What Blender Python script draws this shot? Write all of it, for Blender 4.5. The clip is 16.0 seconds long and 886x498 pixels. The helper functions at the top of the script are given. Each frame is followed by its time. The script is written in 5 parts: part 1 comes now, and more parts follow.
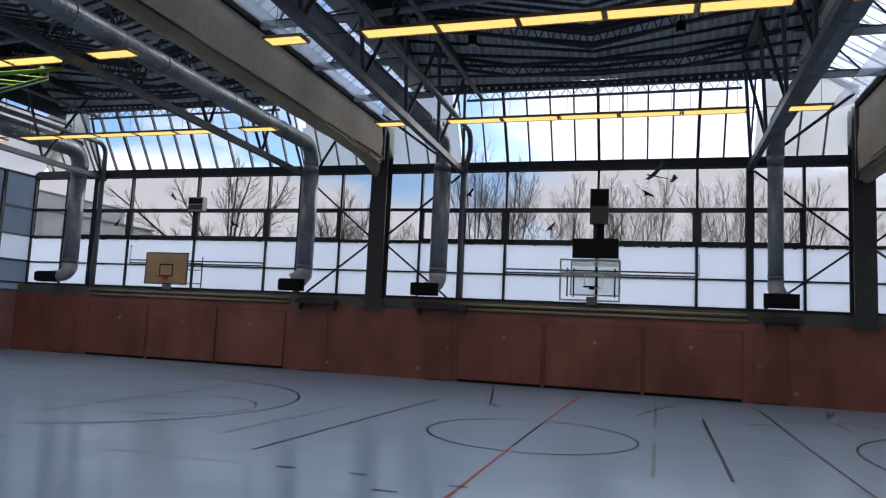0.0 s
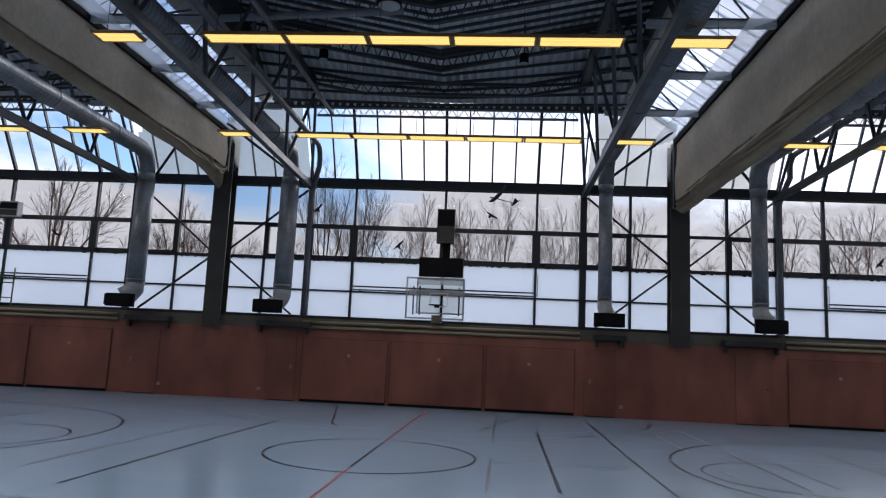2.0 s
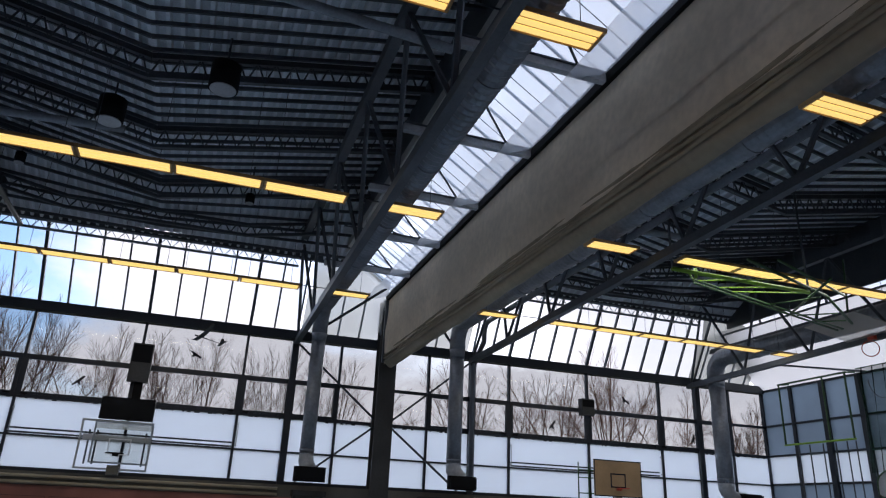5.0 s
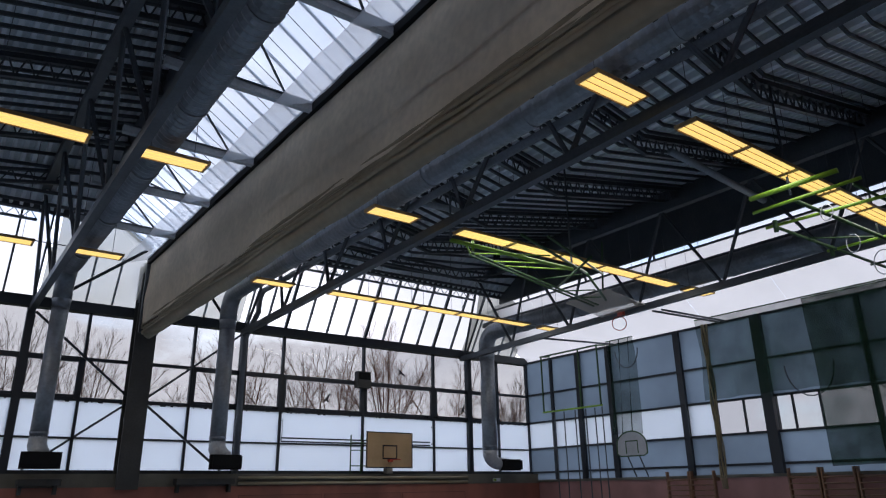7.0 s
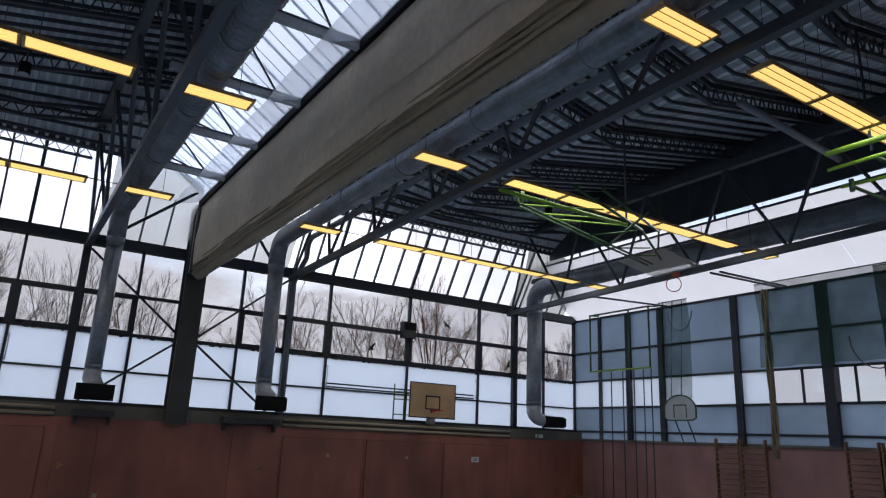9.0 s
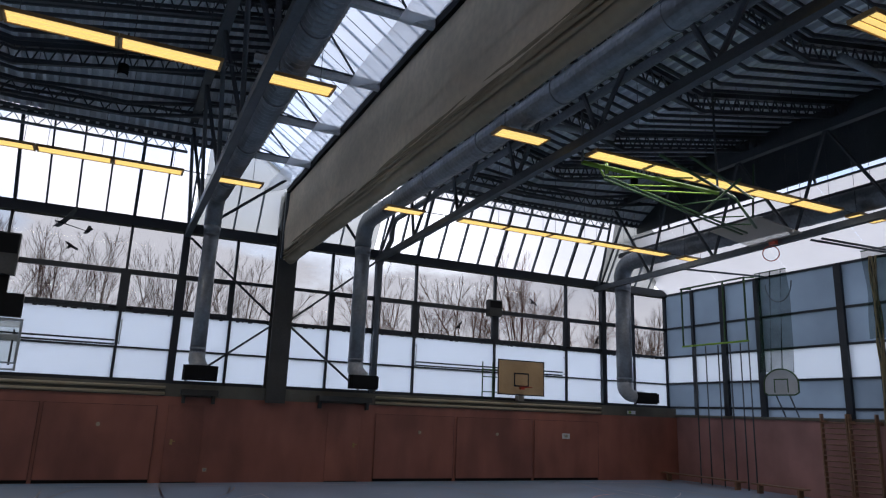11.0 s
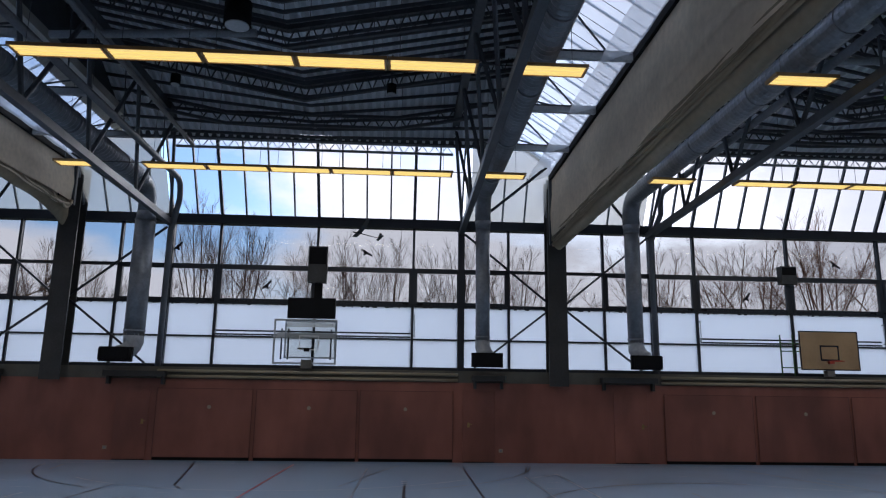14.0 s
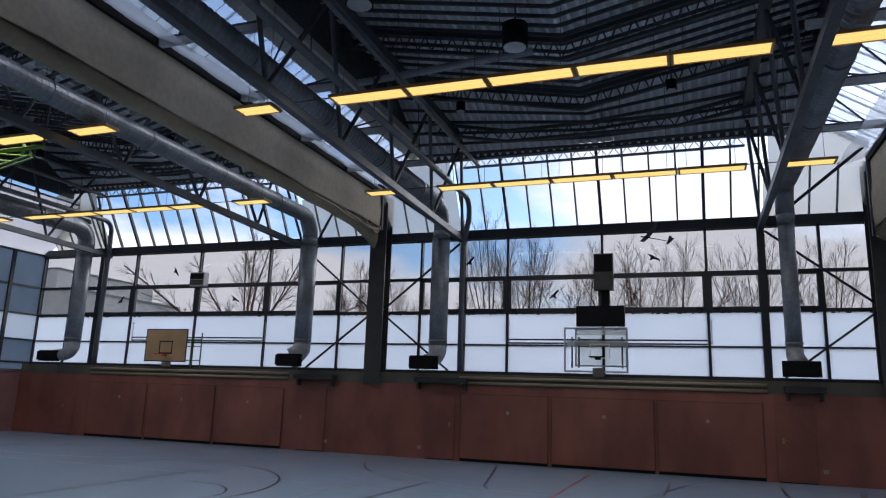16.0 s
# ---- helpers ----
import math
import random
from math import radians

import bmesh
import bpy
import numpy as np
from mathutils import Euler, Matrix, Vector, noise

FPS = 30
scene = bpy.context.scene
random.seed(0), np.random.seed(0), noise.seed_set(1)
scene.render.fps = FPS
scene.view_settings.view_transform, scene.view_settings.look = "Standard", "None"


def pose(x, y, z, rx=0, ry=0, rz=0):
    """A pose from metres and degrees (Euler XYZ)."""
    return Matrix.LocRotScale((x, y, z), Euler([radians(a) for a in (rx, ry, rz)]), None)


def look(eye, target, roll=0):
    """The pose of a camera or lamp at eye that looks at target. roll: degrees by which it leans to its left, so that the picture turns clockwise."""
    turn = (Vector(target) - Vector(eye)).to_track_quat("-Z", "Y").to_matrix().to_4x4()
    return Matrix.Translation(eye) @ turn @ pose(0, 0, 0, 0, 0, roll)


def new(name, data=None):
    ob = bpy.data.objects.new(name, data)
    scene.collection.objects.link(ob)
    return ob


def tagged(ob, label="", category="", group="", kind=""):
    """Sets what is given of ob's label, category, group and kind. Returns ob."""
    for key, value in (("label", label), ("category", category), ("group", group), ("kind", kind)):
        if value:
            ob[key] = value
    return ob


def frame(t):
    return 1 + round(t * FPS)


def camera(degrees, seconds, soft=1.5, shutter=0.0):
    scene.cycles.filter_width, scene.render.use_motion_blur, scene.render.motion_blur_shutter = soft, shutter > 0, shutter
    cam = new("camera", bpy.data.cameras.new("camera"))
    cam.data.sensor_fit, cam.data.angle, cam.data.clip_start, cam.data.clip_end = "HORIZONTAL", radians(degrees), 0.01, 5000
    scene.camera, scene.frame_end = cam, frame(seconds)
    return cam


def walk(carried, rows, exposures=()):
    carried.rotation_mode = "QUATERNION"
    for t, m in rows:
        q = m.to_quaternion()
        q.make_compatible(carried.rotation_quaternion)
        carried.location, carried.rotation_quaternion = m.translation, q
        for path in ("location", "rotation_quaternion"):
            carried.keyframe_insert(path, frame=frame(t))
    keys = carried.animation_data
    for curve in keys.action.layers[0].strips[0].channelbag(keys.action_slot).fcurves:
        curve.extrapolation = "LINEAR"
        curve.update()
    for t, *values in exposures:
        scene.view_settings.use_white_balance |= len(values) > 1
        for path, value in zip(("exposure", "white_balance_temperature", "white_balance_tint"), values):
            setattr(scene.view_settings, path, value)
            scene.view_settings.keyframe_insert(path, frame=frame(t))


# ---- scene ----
cam = camera(65.3, 16.0, soft=1.2)
PATH = [
    (0, (1.651, -22.505, 1.822), (1.075, -20.601, 2.027), 2.7),
    (0.5, (1.689, -22.466, 1.821), (1.213, -20.535, 2.042), 2.7),
    (1, (1.722, -22.437, 1.823), (1.382, -20.479, 2.05), 2.4),
    (1.5, (1.744, -22.418, 1.826), (1.501, -20.45, 2.082), 2.7),
    (2, (1.761, -22.405, 1.833), (1.603, -20.43, 2.108), 2.6),
    (2.5, (1.777, -22.402, 1.843), (1.682, -20.428, 2.152), 2.2),
    (3, (1.786, -22.417, 1.855), (1.733, -20.456, 2.246), 1.9),
    (3.5, (1.785, -22.436, 1.87), (1.759, -20.486, 2.313), 1.0),
    (4, (1.788, -22.437, 1.883), (1.873, -20.499, 2.368), 1.3),
    (4.5, (1.817, -22.396, 1.894), (2.097, -20.53, 2.557), 3.1),
    (5, (1.887, -22.297, 1.903), (2.479, -20.525, 2.617), 2.6),
    (5.2, (1.932, -22.245, 1.905), (2.656, -20.542, 2.665), 2.1),
    (7.3, (2.563, -21.606, 1.991), (3.765, -20.131, 2.607), -0.8),
    (7.5, (2.616, -21.556, 1.993), (3.856, -20.101, 2.583), -0.6),
    (8, (2.731, -21.461, 1.995), (3.874, -19.931, 2.588), 2.2),
    (8.2, (2.761, -21.438, 1.995), (3.836, -19.853, 2.57), 1.8),
    (10.3, (2.884, -21.381, 1.957), (3.874, -19.717, 2.458), 3.1),
    (10.5, (2.88, -21.383, 1.955), (3.813, -19.684, 2.451), 2.9),
    (11, (2.836, -21.401, 1.947), (3.668, -19.642, 2.412), 2.2),
    (11.5, (2.803, -21.403, 1.939), (3.522, -19.598, 2.41), 0.9),
    (12, (2.786, -21.388, 1.932), (3.357, -19.52, 2.363), 1.3),
    (12.5, (2.78, -21.38, 1.926), (3.236, -19.472, 2.314), 1.3),
    (13, (2.769, -21.386, 1.922), (3.129, -19.456, 2.303), 1.0),
    (13.5, (2.749, -21.396, 1.919), (2.99, -19.45, 2.316), 1.4),
    (14, (2.717, -21.405, 1.917), (2.827, -19.449, 2.318), 0.8),
    (14.5, (2.674, -21.404, 1.915), (2.568, -19.442, 2.292), 1.5),
    (15, (2.617, -21.408, 1.91), (2.32, -19.463, 2.273), 2.3),
    (15.5, (2.552, -21.434, 1.907), (2.047, -19.541, 2.307), 1.9),
    (16, (2.485, -21.478, 1.905), (1.82, -19.636, 2.311), 1.9),
]
walk(cam, [(t, look(eye, target, roll)) for t, eye, target, roll in PATH], [(0, 1.44, 5900, 13), (5, 1.35, 5850, 13), (8, 1.41, 5850, 13), (11, 1.35, 5800, 13), (14, 1.26, 5650, 13), (16, 1.33, 5800, 13)])

# ---- world, sun, exposure ----
world = bpy.data.worlds.new("sky")
scene.world = world
world.use_nodes = True


def build_world():
    nt = world.node_tree
    nt.nodes.clear()
    out = nt.nodes.new("ShaderNodeOutputWorld")
    bg = nt.nodes.new("ShaderNodeBackground")
    sky = nt.nodes.new("ShaderNodeTexSky")
    sky.sky_type, sky.sun_disc = "NISHITA", False
    sky.sun_elevation, sky.sun_rotation = radians(24), radians(25)
    sky.air_density, sky.dust_density, sky.ozone_density = 1.0, 0.8, 3.2
    bg.inputs[1].default_value = 0.14
    tc = nt.nodes.new("ShaderNodeTexCoord")
    mp = nt.nodes.new("ShaderNodeMapping")
    mp.inputs["Scale"].default_value = (1.0, 1.0, 2.2)
    n = nt.nodes.new("ShaderNodeTexNoise")
    n.inputs["Scale"].default_value, n.inputs["Detail"].default_value, n.inputs["Roughness"].default_value = 3.2, 7.0, 0.55
    ramp = nt.nodes.new("ShaderNodeValToRGB")
    ramp.color_ramp.elements[0].position, ramp.color_ramp.elements[1].position = 0.38, 0.54
    mix = nt.nodes.new("ShaderNodeMix")
    mix.data_type = "RGBA"
    mix.inputs["B"].default_value = (9.6, 9.3, 9.2, 1)
    nt.links.new(tc.outputs["Generated"], mp.inputs["Vector"])
    nt.links.new(mp.outputs[0], n.inputs["Vector"])
    sep = nt.nodes.new("ShaderNodeSeparateXYZ")
    nt.links.new(tc.outputs["Generated"], sep.inputs[0])
    ma = nt.nodes.new("ShaderNodeMath")
    ma.operation = "MULTIPLY_ADD"
    ma.inputs[1].default_value = 0.03
    nt.links.new(sep.outputs["X"], ma.inputs[0])
    nt.links.new(n.outputs["Fac"], ma.inputs[2])
    # a bank of cloud low over the horizon
    bank = nt.nodes.new("ShaderNodeMapRange")
    bank.interpolation_type = "SMOOTHSTEP"
    bank.inputs["From Min"].default_value, bank.inputs["From Max"].default_value = 0.16, 0.225
    bank.inputs["To Min"].default_value, bank.inputs["To Max"].default_value = 0.16, 0.0
    nt.links.new(sep.outputs["Z"], bank.inputs["Value"])
    low = nt.nodes.new("ShaderNodeMath")
    nt.links.new(ma.outputs[0], low.inputs[0])
    nt.links.new(bank.outputs[0], low.inputs[1])
    cover = low.outputs[0]
    # clear blue gaps between the clouds: direction, width, depth
    for d, wide, deep in (((-0.29, 0.93, 0.22), 0.975, 0.12), ((-0.62, 0.76, 0.22), 0.95, 0.06)):
        dot = nt.nodes.new("ShaderNodeVectorMath")
        dot.operation = "DOT_PRODUCT"
        nt.links.new(tc.outputs["Generated"], dot.inputs[0])
        dot.inputs[1].default_value = d
        gap = nt.nodes.new("ShaderNodeMapRange")
        gap.interpolation_type = "SMOOTHSTEP"
        gap.inputs["From Min"].default_value, gap.inputs["From Max"].default_value = wide, 1.0
        gap.inputs["To Min"].default_value, gap.inputs["To Max"].default_value = 0.0, deep
        nt.links.new(dot.outputs["Value"], gap.inputs["Value"])
        less = nt.nodes.new("ShaderNodeMath")
        less.operation = "SUBTRACT"
        nt.links.new(cover, less.inputs[0])
        nt.links.new(gap.outputs[0], less.inputs[1])
        cover = less.outputs[0]
    nt.links.new(cover, ramp.inputs[0])
    n2 = nt.nodes.new("ShaderNodeTexNoise")
    n2.inputs["Scale"].default_value, n2.inputs["Detail"].default_value = 3.6, 6.0
    nt.links.new(mp.outputs[0], n2.inputs["Vector"])
    tone = nt.nodes.new("ShaderNodeValToRGB")
    tone.color_ramp.elements[0].position, tone.color_ramp.elements[1].position = 0.30, 0.52
    tone.color_ramp.elements[0].color, tone.color_ramp.elements[1].color = (5.3, 5.1, 5.15, 1), (6.8, 6.35, 6.1, 1)
    east = nt.nodes.new("ShaderNodeMath")
    east.operation = "MULTIPLY_ADD"
    east.inputs[1].default_value = -0.33
    nt.links.new(sep.outputs["X"], east.inputs[0])
    nt.links.new(n2.outputs["Fac"], east.inputs[2])
    pale = nt.nodes.new("ShaderNodeMath")
    nt.links.new(east.outputs[0], pale.inputs[0])
    nt.links.new(bank.outputs[0], pale.inputs[1])
    nt.links.new(pale.outputs[0], tone.inputs[0])
    nt.links.new(tone.outputs[0], mix.inputs["B"])
    nt.links.new(ramp.outputs[0], mix.inputs["Factor"])
    nt.links.new(sky.outputs[0], mix.inputs["A"])
    nt.links.new(mix.outputs["Result"], bg.inputs[0])
    nt.links.new(bg.outputs[0], out.inputs[0])


build_world()
sun = new("sun", bpy.data.lights.new("sun", "SUN"))
sun.data.energy, sun.data.angle, sun.data.color = 0.9, radians(35), (1.0, 0.93, 0.84)
sun.matrix_world = look((10, 20, 12), (0, 0, 0))


# light of the strip lamps: one long lamp along each row, just under the louvres
for lamp_x in (-15.0, 0.0, 15.0):
    for lamp_y in (-4.5, -10.5, -16.3):
        row = new("strip_glow", bpy.data.lights.new("strip_glow", "AREA"))
        row.data.shape, row.data.size, row.data.size_y = "RECTANGLE", 7.6, 0.9
        row.data.energy, row.data.color = 31.0, (1.0, 0.95, 0.86)
        row.location = (lamp_x, lamp_y, 7.30)


# ---- materials ----
def material(name, color, rough=0.6, metal=0.0, grain=(30, 0.12), stain=(1.2, 0.18), bump=0.0, spec=0.5, dark=None, vary=0.0, streak=0.0):
    """Principled with grain and stains; color varies towards dark."""
    m = bpy.data.materials.new(name)
    m.use_nodes = True
    nt = m.node_tree
    p = nt.nodes["Principled BSDF"]
    p.inputs["Roughness"].default_value, p.inputs["Metallic"].default_value = rough, metal
    p.inputs["Specular IOR Level"].default_value = spec
    tc = nt.nodes.new("ShaderNodeTexCoord")
    geo = nt.nodes.new("ShaderNodeNewGeometry")
    n1 = nt.nodes.new("ShaderNodeTexNoise")
    n1.inputs["Scale"].default_value, n1.inputs["Detail"].default_value = grain[0], 5
    n2 = nt.nodes.new("ShaderNodeTexNoise")
    n2.inputs["Scale"].default_value, n2.inputs["Detail"].default_value = stain[0], 4
    for n in (n1, n2):
        nt.links.new(geo.outputs["Position"], n.inputs["Vector"])
    d = dark or tuple(c * 0.55 for c in color)

    def mixed(fac, amount, a, b):
        mr = nt.nodes.new("ShaderNodeMapRange")
        mr.inputs["From Min"].default_value, mr.inputs["From Max"].default_value = 0.35, 0.7
        mr.inputs["To Min"].default_value, mr.inputs["To Max"].default_value = 0.0, amount
        nt.links.new(fac, mr.inputs["Value"])
        mx = nt.nodes.new("ShaderNodeMix")
        mx.data_type = "RGBA"
        nt.links.new(mr.outputs[0], mx.inputs["Factor"])
        if isinstance(a, tuple):
            mx.inputs["A"].default_value = (*a, 1)
        else:
            nt.links.new(a, mx.inputs["A"])
        mx.inputs["B"].default_value = (*b, 1)
        return mx.outputs["Result"]

    c = mixed(n2.outputs["Fac"], min(1, stain[1] * 3), color, d)
    c = mixed(n1.outputs["Fac"], min(1, grain[1] * 3), c, tuple(x * 0.7 for x in d))
    if streak:
        mp = nt.nodes.new("ShaderNodeMapping")
        mp.inputs["Scale"].default_value = (1.3, 1.3, 0.45)
        n3 = nt.nodes.new("ShaderNodeTexNoise")
        n3.inputs["Scale"].default_value, n3.inputs["Detail"].default_value = 1.0, 6
        nt.links.new(geo.outputs["Position"], mp.inputs["Vector"])
        nt.links.new(mp.outputs[0], n3.inputs["Vector"])
        c = mixed(n3.outputs["Fac"], streak, c, tuple(x * 0.5 for x in d))
    if vary:
        oi = nt.nodes.new("ShaderNodeObjectInfo")
        hv = nt.nodes.new("ShaderNodeHueSaturation")
        mr = nt.nodes.new("ShaderNodeMapRange")
        mr.inputs["To Min"].default_value, mr.inputs["To Max"].default_value = 1 - vary, 1 + vary
        nt.links.new(oi.outputs["Random"], mr.inputs["Value"])
        nt.links.new(mr.outputs[0], hv.inputs["Value"])
        nt.links.new(c, hv.inputs["Color"])
        c = hv.outputs[0]
    nt.links.new(c, p.inputs["Base Color"])
    rr = nt.nodes.new("ShaderNodeMapRange")
    rr.inputs["To Min"].default_value, rr.inputs["To Max"].default_value = max(0.02, rough - 0.1), min(1, rough + 0.12)
    nt.links.new(n2.outputs["Fac"], rr.inputs["Value"])
    nt.links.new(rr.outputs[0], p.inputs["Roughness"])
    if bump:
        b = nt.nodes.new("ShaderNodeBump")
        b.inputs["Strength"].default_value, b.inputs["Distance"].default_value = bump, 0.01
        nt.links.new(n1.outputs["Fac"], b.inputs["Height"])
        nt.links.new(b.outputs[0], p.inputs["Normal"])
    return m


def clear_glass(name, tint=(0.93, 0.96, 0.97)):
    m = bpy.data.materials.new(name)
    m.use_nodes = True
    nt = m.node_tree
    nt.nodes.clear()
    out = nt.nodes.new("ShaderNodeOutputMaterial")
    tr = nt.nodes.new("ShaderNodeBsdfTransparent")
    tr.inputs[0].default_value = (*tint, 1)
    gl = nt.nodes.new("ShaderNodeBsdfGlossy")
    gl.inputs["Roughness"].default_value = 0.03
    fr = nt.nodes.new("ShaderNodeFresnel")
    fr.inputs[0].default_value = 1.16
    mx = nt.nodes.new("ShaderNodeMixShader")
    nt.links.new(fr.outputs[0], mx.inputs[0])
    nt.links.new(tr.outputs[0], mx.inputs[1])
    nt.links.new(gl.outputs[0], mx.inputs[2])
    nt.links.new(mx.outputs[0], out.inputs[0])
    return m


def frosted(name, color, see=0.0, patchy=0.86, size=0.9):
    """White film or milky glazing: light from behind comes through scattered."""
    m = bpy.data.materials.new(name)
    m.use_nodes = True
    nt = m.node_tree
    nt.nodes.clear()
    out = nt.nodes.new("ShaderNodeOutputMaterial")
    tl = nt.nodes.new("ShaderNodeBsdfTranslucent")
    df = nt.nodes.new("ShaderNodeBsdfDiffuse")
    tr = nt.nodes.new("ShaderNodeBsdfTransparent")
    geo = nt.nodes.new("ShaderNodeNewGeometry")
    n = nt.nodes.new("ShaderNodeTexNoise")
    n.inputs["Scale"].default_value, n.inputs["Detail"].default_value = size, 5
    nt.links.new(geo.outputs["Position"], n.inputs["Vector"])
    mc = nt.nodes.new("ShaderNodeMix")
    mc.data_type = "RGBA"
    mc.inputs["A"].default_value = (*(c * patchy for c in color), 1)
    mc.inputs["B"].default_value = (*color, 1)
    nt.links.new(n.outputs["Fac"], mc.inputs["Factor"])
    nt.links.new(mc.outputs["Result"], tl.inputs[0])
    nt.links.new(mc.outputs["Result"], df.inputs[0])
    a = nt.nodes.new("ShaderNodeMixShader")
    a.inputs[0].default_value = 0.12
    nt.links.new(tl.outputs[0], a.inputs[1])
    nt.links.new(df.outputs[0], a.inputs[2])
    b = nt.nodes.new("ShaderNodeMixShader")
    b.inputs[0].default_value = see
    nt.links.new(a.outputs[0], b.inputs[1])
    nt.links.new(tr.outputs[0], b.inputs[2])
    nt.links.new(b.outputs[0], out.inputs[0])
    return m


def glowing(name, color, strength):
    m = bpy.data.materials.new(name)
    m.use_nodes = True
    p = m.node_tree.nodes["Principled BSDF"]
    p.inputs["Base Color"].default_value = (*color, 1)
    p.inputs["Emission Color"].default_value = (*color, 1)
    p.inputs["Emission Strength"].default_value = strength
    return m


M_FLOOR = material("floor_sheet", (0.345, 0.475, 0.62), 0.19, 0, (60, 0.03), (0.5, 0.18), 0.0, 0.55, (0.25, 0.36, 0.53))
M_FRAME = material("dark_blue_frame", (0.016, 0.022, 0.032), 0.45, 0, (40, 0.1), (2, 0.1))
M_STEEL = material("dark_painted_steel", (0.075, 0.086, 0.10), 0.5, 0.0, (20, 0.15), (1.5, 0.2))
M_STEEL_LIGHT = material("grey_painted_steel", (0.30, 0.33, 0.36), 0.5, 0.0, (20, 0.15), (1.5, 0.2))
M_DUCT = material("galvanised_duct", (0.27, 0.29, 0.32), 0.40, 0.5, (12, 0.12), (2.0, 0.25))
M_BOOT = material("pale_duct_end", (0.40, 0.42, 0.44), 0.42, 0.2, (12, 0.12), (2.0, 0.25))
M_BLACK = material("black_rubber", (0.009, 0.009, 0.010), 0.7, spec=0.15)
M_DECK = material("grey_roof_deck", (0.80, 0.83, 0.87), 0.4, 0.0, (14, 0.06), (0.7, 0.12))
# darker deck colour that paints the shade in the rib recesses
M_DECK_SHADE = material("deck_recess_shade", (0.72, 0.76, 0.80), 0.9, 0.0, (25, 0.1), (0.7, 0.2))
M_WALL_BROWN = material("brown_impact_wall", (0.34, 0.125, 0.085), 0.5, 0, (50, 0.10), (0.55, 0.25), 0.05, vary=0.08, streak=0.5, dark=(0.18, 0.066, 0.047))
M_GROOVE = material("dark_brown_groove", (0.085, 0.034, 0.025), 0.7)
M_WALL_PINK = material("dusty_pink_impact_wall", (0.42, 0.22, 0.20), 0.6, 0, (50, 0.10), (0.9, 0.22), 0.05, streak=0.3)
M_CONCRETE = material("grey_concrete", (0.24, 0.22, 0.19), 0.75, 0, (35, 0.15), (1.3, 0.25), 0.15)
M_LEDGE = material("weathered_ledge", (0.16, 0.15, 0.12), 0.7, 0, (35, 0.15), (1.3, 0.25), 0.1)
M_COLUMN = material("weathered_dark_column", (0.055, 0.055, 0.052), 0.6, 0, (20, 0.15), (1.5, 0.25))
M_CURB = material("pale_curb", (0.55, 0.54, 0.50), 0.7)
M_PIPE = material("cream_heating_pipe", (0.40, 0.34, 0.22), 0.45)
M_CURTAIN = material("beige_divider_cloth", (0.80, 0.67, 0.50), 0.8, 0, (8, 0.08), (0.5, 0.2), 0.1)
# the same cloth darkened: shade under the curtain put into the colour
M_FOLD_SHADE = material("divider_cloth_shade", (0.34, 0.28, 0.19), 0.85, 0, (8, 0.08), (0.5, 0.2), 0.1)
M_GLASS = clear_glass("window_glass", (0.50, 0.505, 0.51))
M_FROST = frosted("white_window_film", (0.70, 0.74, 0.79), 0.0, 0.9, 0.35)
M_ENDSHEET = frosted("pale_sloped_sheet", (0.46, 0.455, 0.45), 0.0, 0.78, 0.6)
M_GABLE = frosted("cream_gable_sheet", (0.19, 0.195, 0.175), 0.1)
M_PANEL_DIM = frosted("dim_blue_grey_glazing", (0.41, 0.48, 0.56), 0.03, 0.4, 0.4)
M_LAMP = glowing("lit_yellow_tube_louvre", (1.0, 0.69, 0.19), 0.37)
M_GLASS_PALE = frosted("pale_skylight_sheet", (0.28, 0.36, 0.46), 0.22)
M_WHITE_BAR = frosted("white_plastic_rafter", (0.30, 0.33, 0.36), 0.2)
M_VEIL = frosted("milky_plastic_veil", (0.68, 0.71, 0.75), 0.45)
M_PIPE_GREY = material("dull_grey_pipe", (0.15, 0.165, 0.185), 0.45, 0.0, (20, 0.15), (1.5, 0.2))
M_BEAM = material("pale_grey_beam", (0.52, 0.55, 0.57), 0.5, 0.0, (20, 0.12), (1.5, 0.2))
# dark colour painted for the unlit gap along the film's upper edge
M_FILM_GAP = material("dark_film_gap", (0.02, 0.022, 0.026), 0.8)
M_GREYTUBE = material("pale_grey_tube", (0.50, 0.52, 0.54), 0.45)
M_LAMP_BODY = material("lamp_housing", (0.46, 0.28, 0.11), 0.5)
M_YELLOWBOARD = material("tan_plywood_board", (0.50, 0.33, 0.165), 0.6)
M_BARK = material("bare_bark", (0.19, 0.12, 0.085), 0.9, 0, (25, 0.2), (3, 0.2), vary=0.25)
M_BARK_RED = material("reddish_bark", (0.26, 0.145, 0.10), 0.9, 0, (25, 0.2), (3, 0.2), vary=0.2)
M_GROUND = material("winter_grass", (0.10, 0.11, 0.06), 0.9)


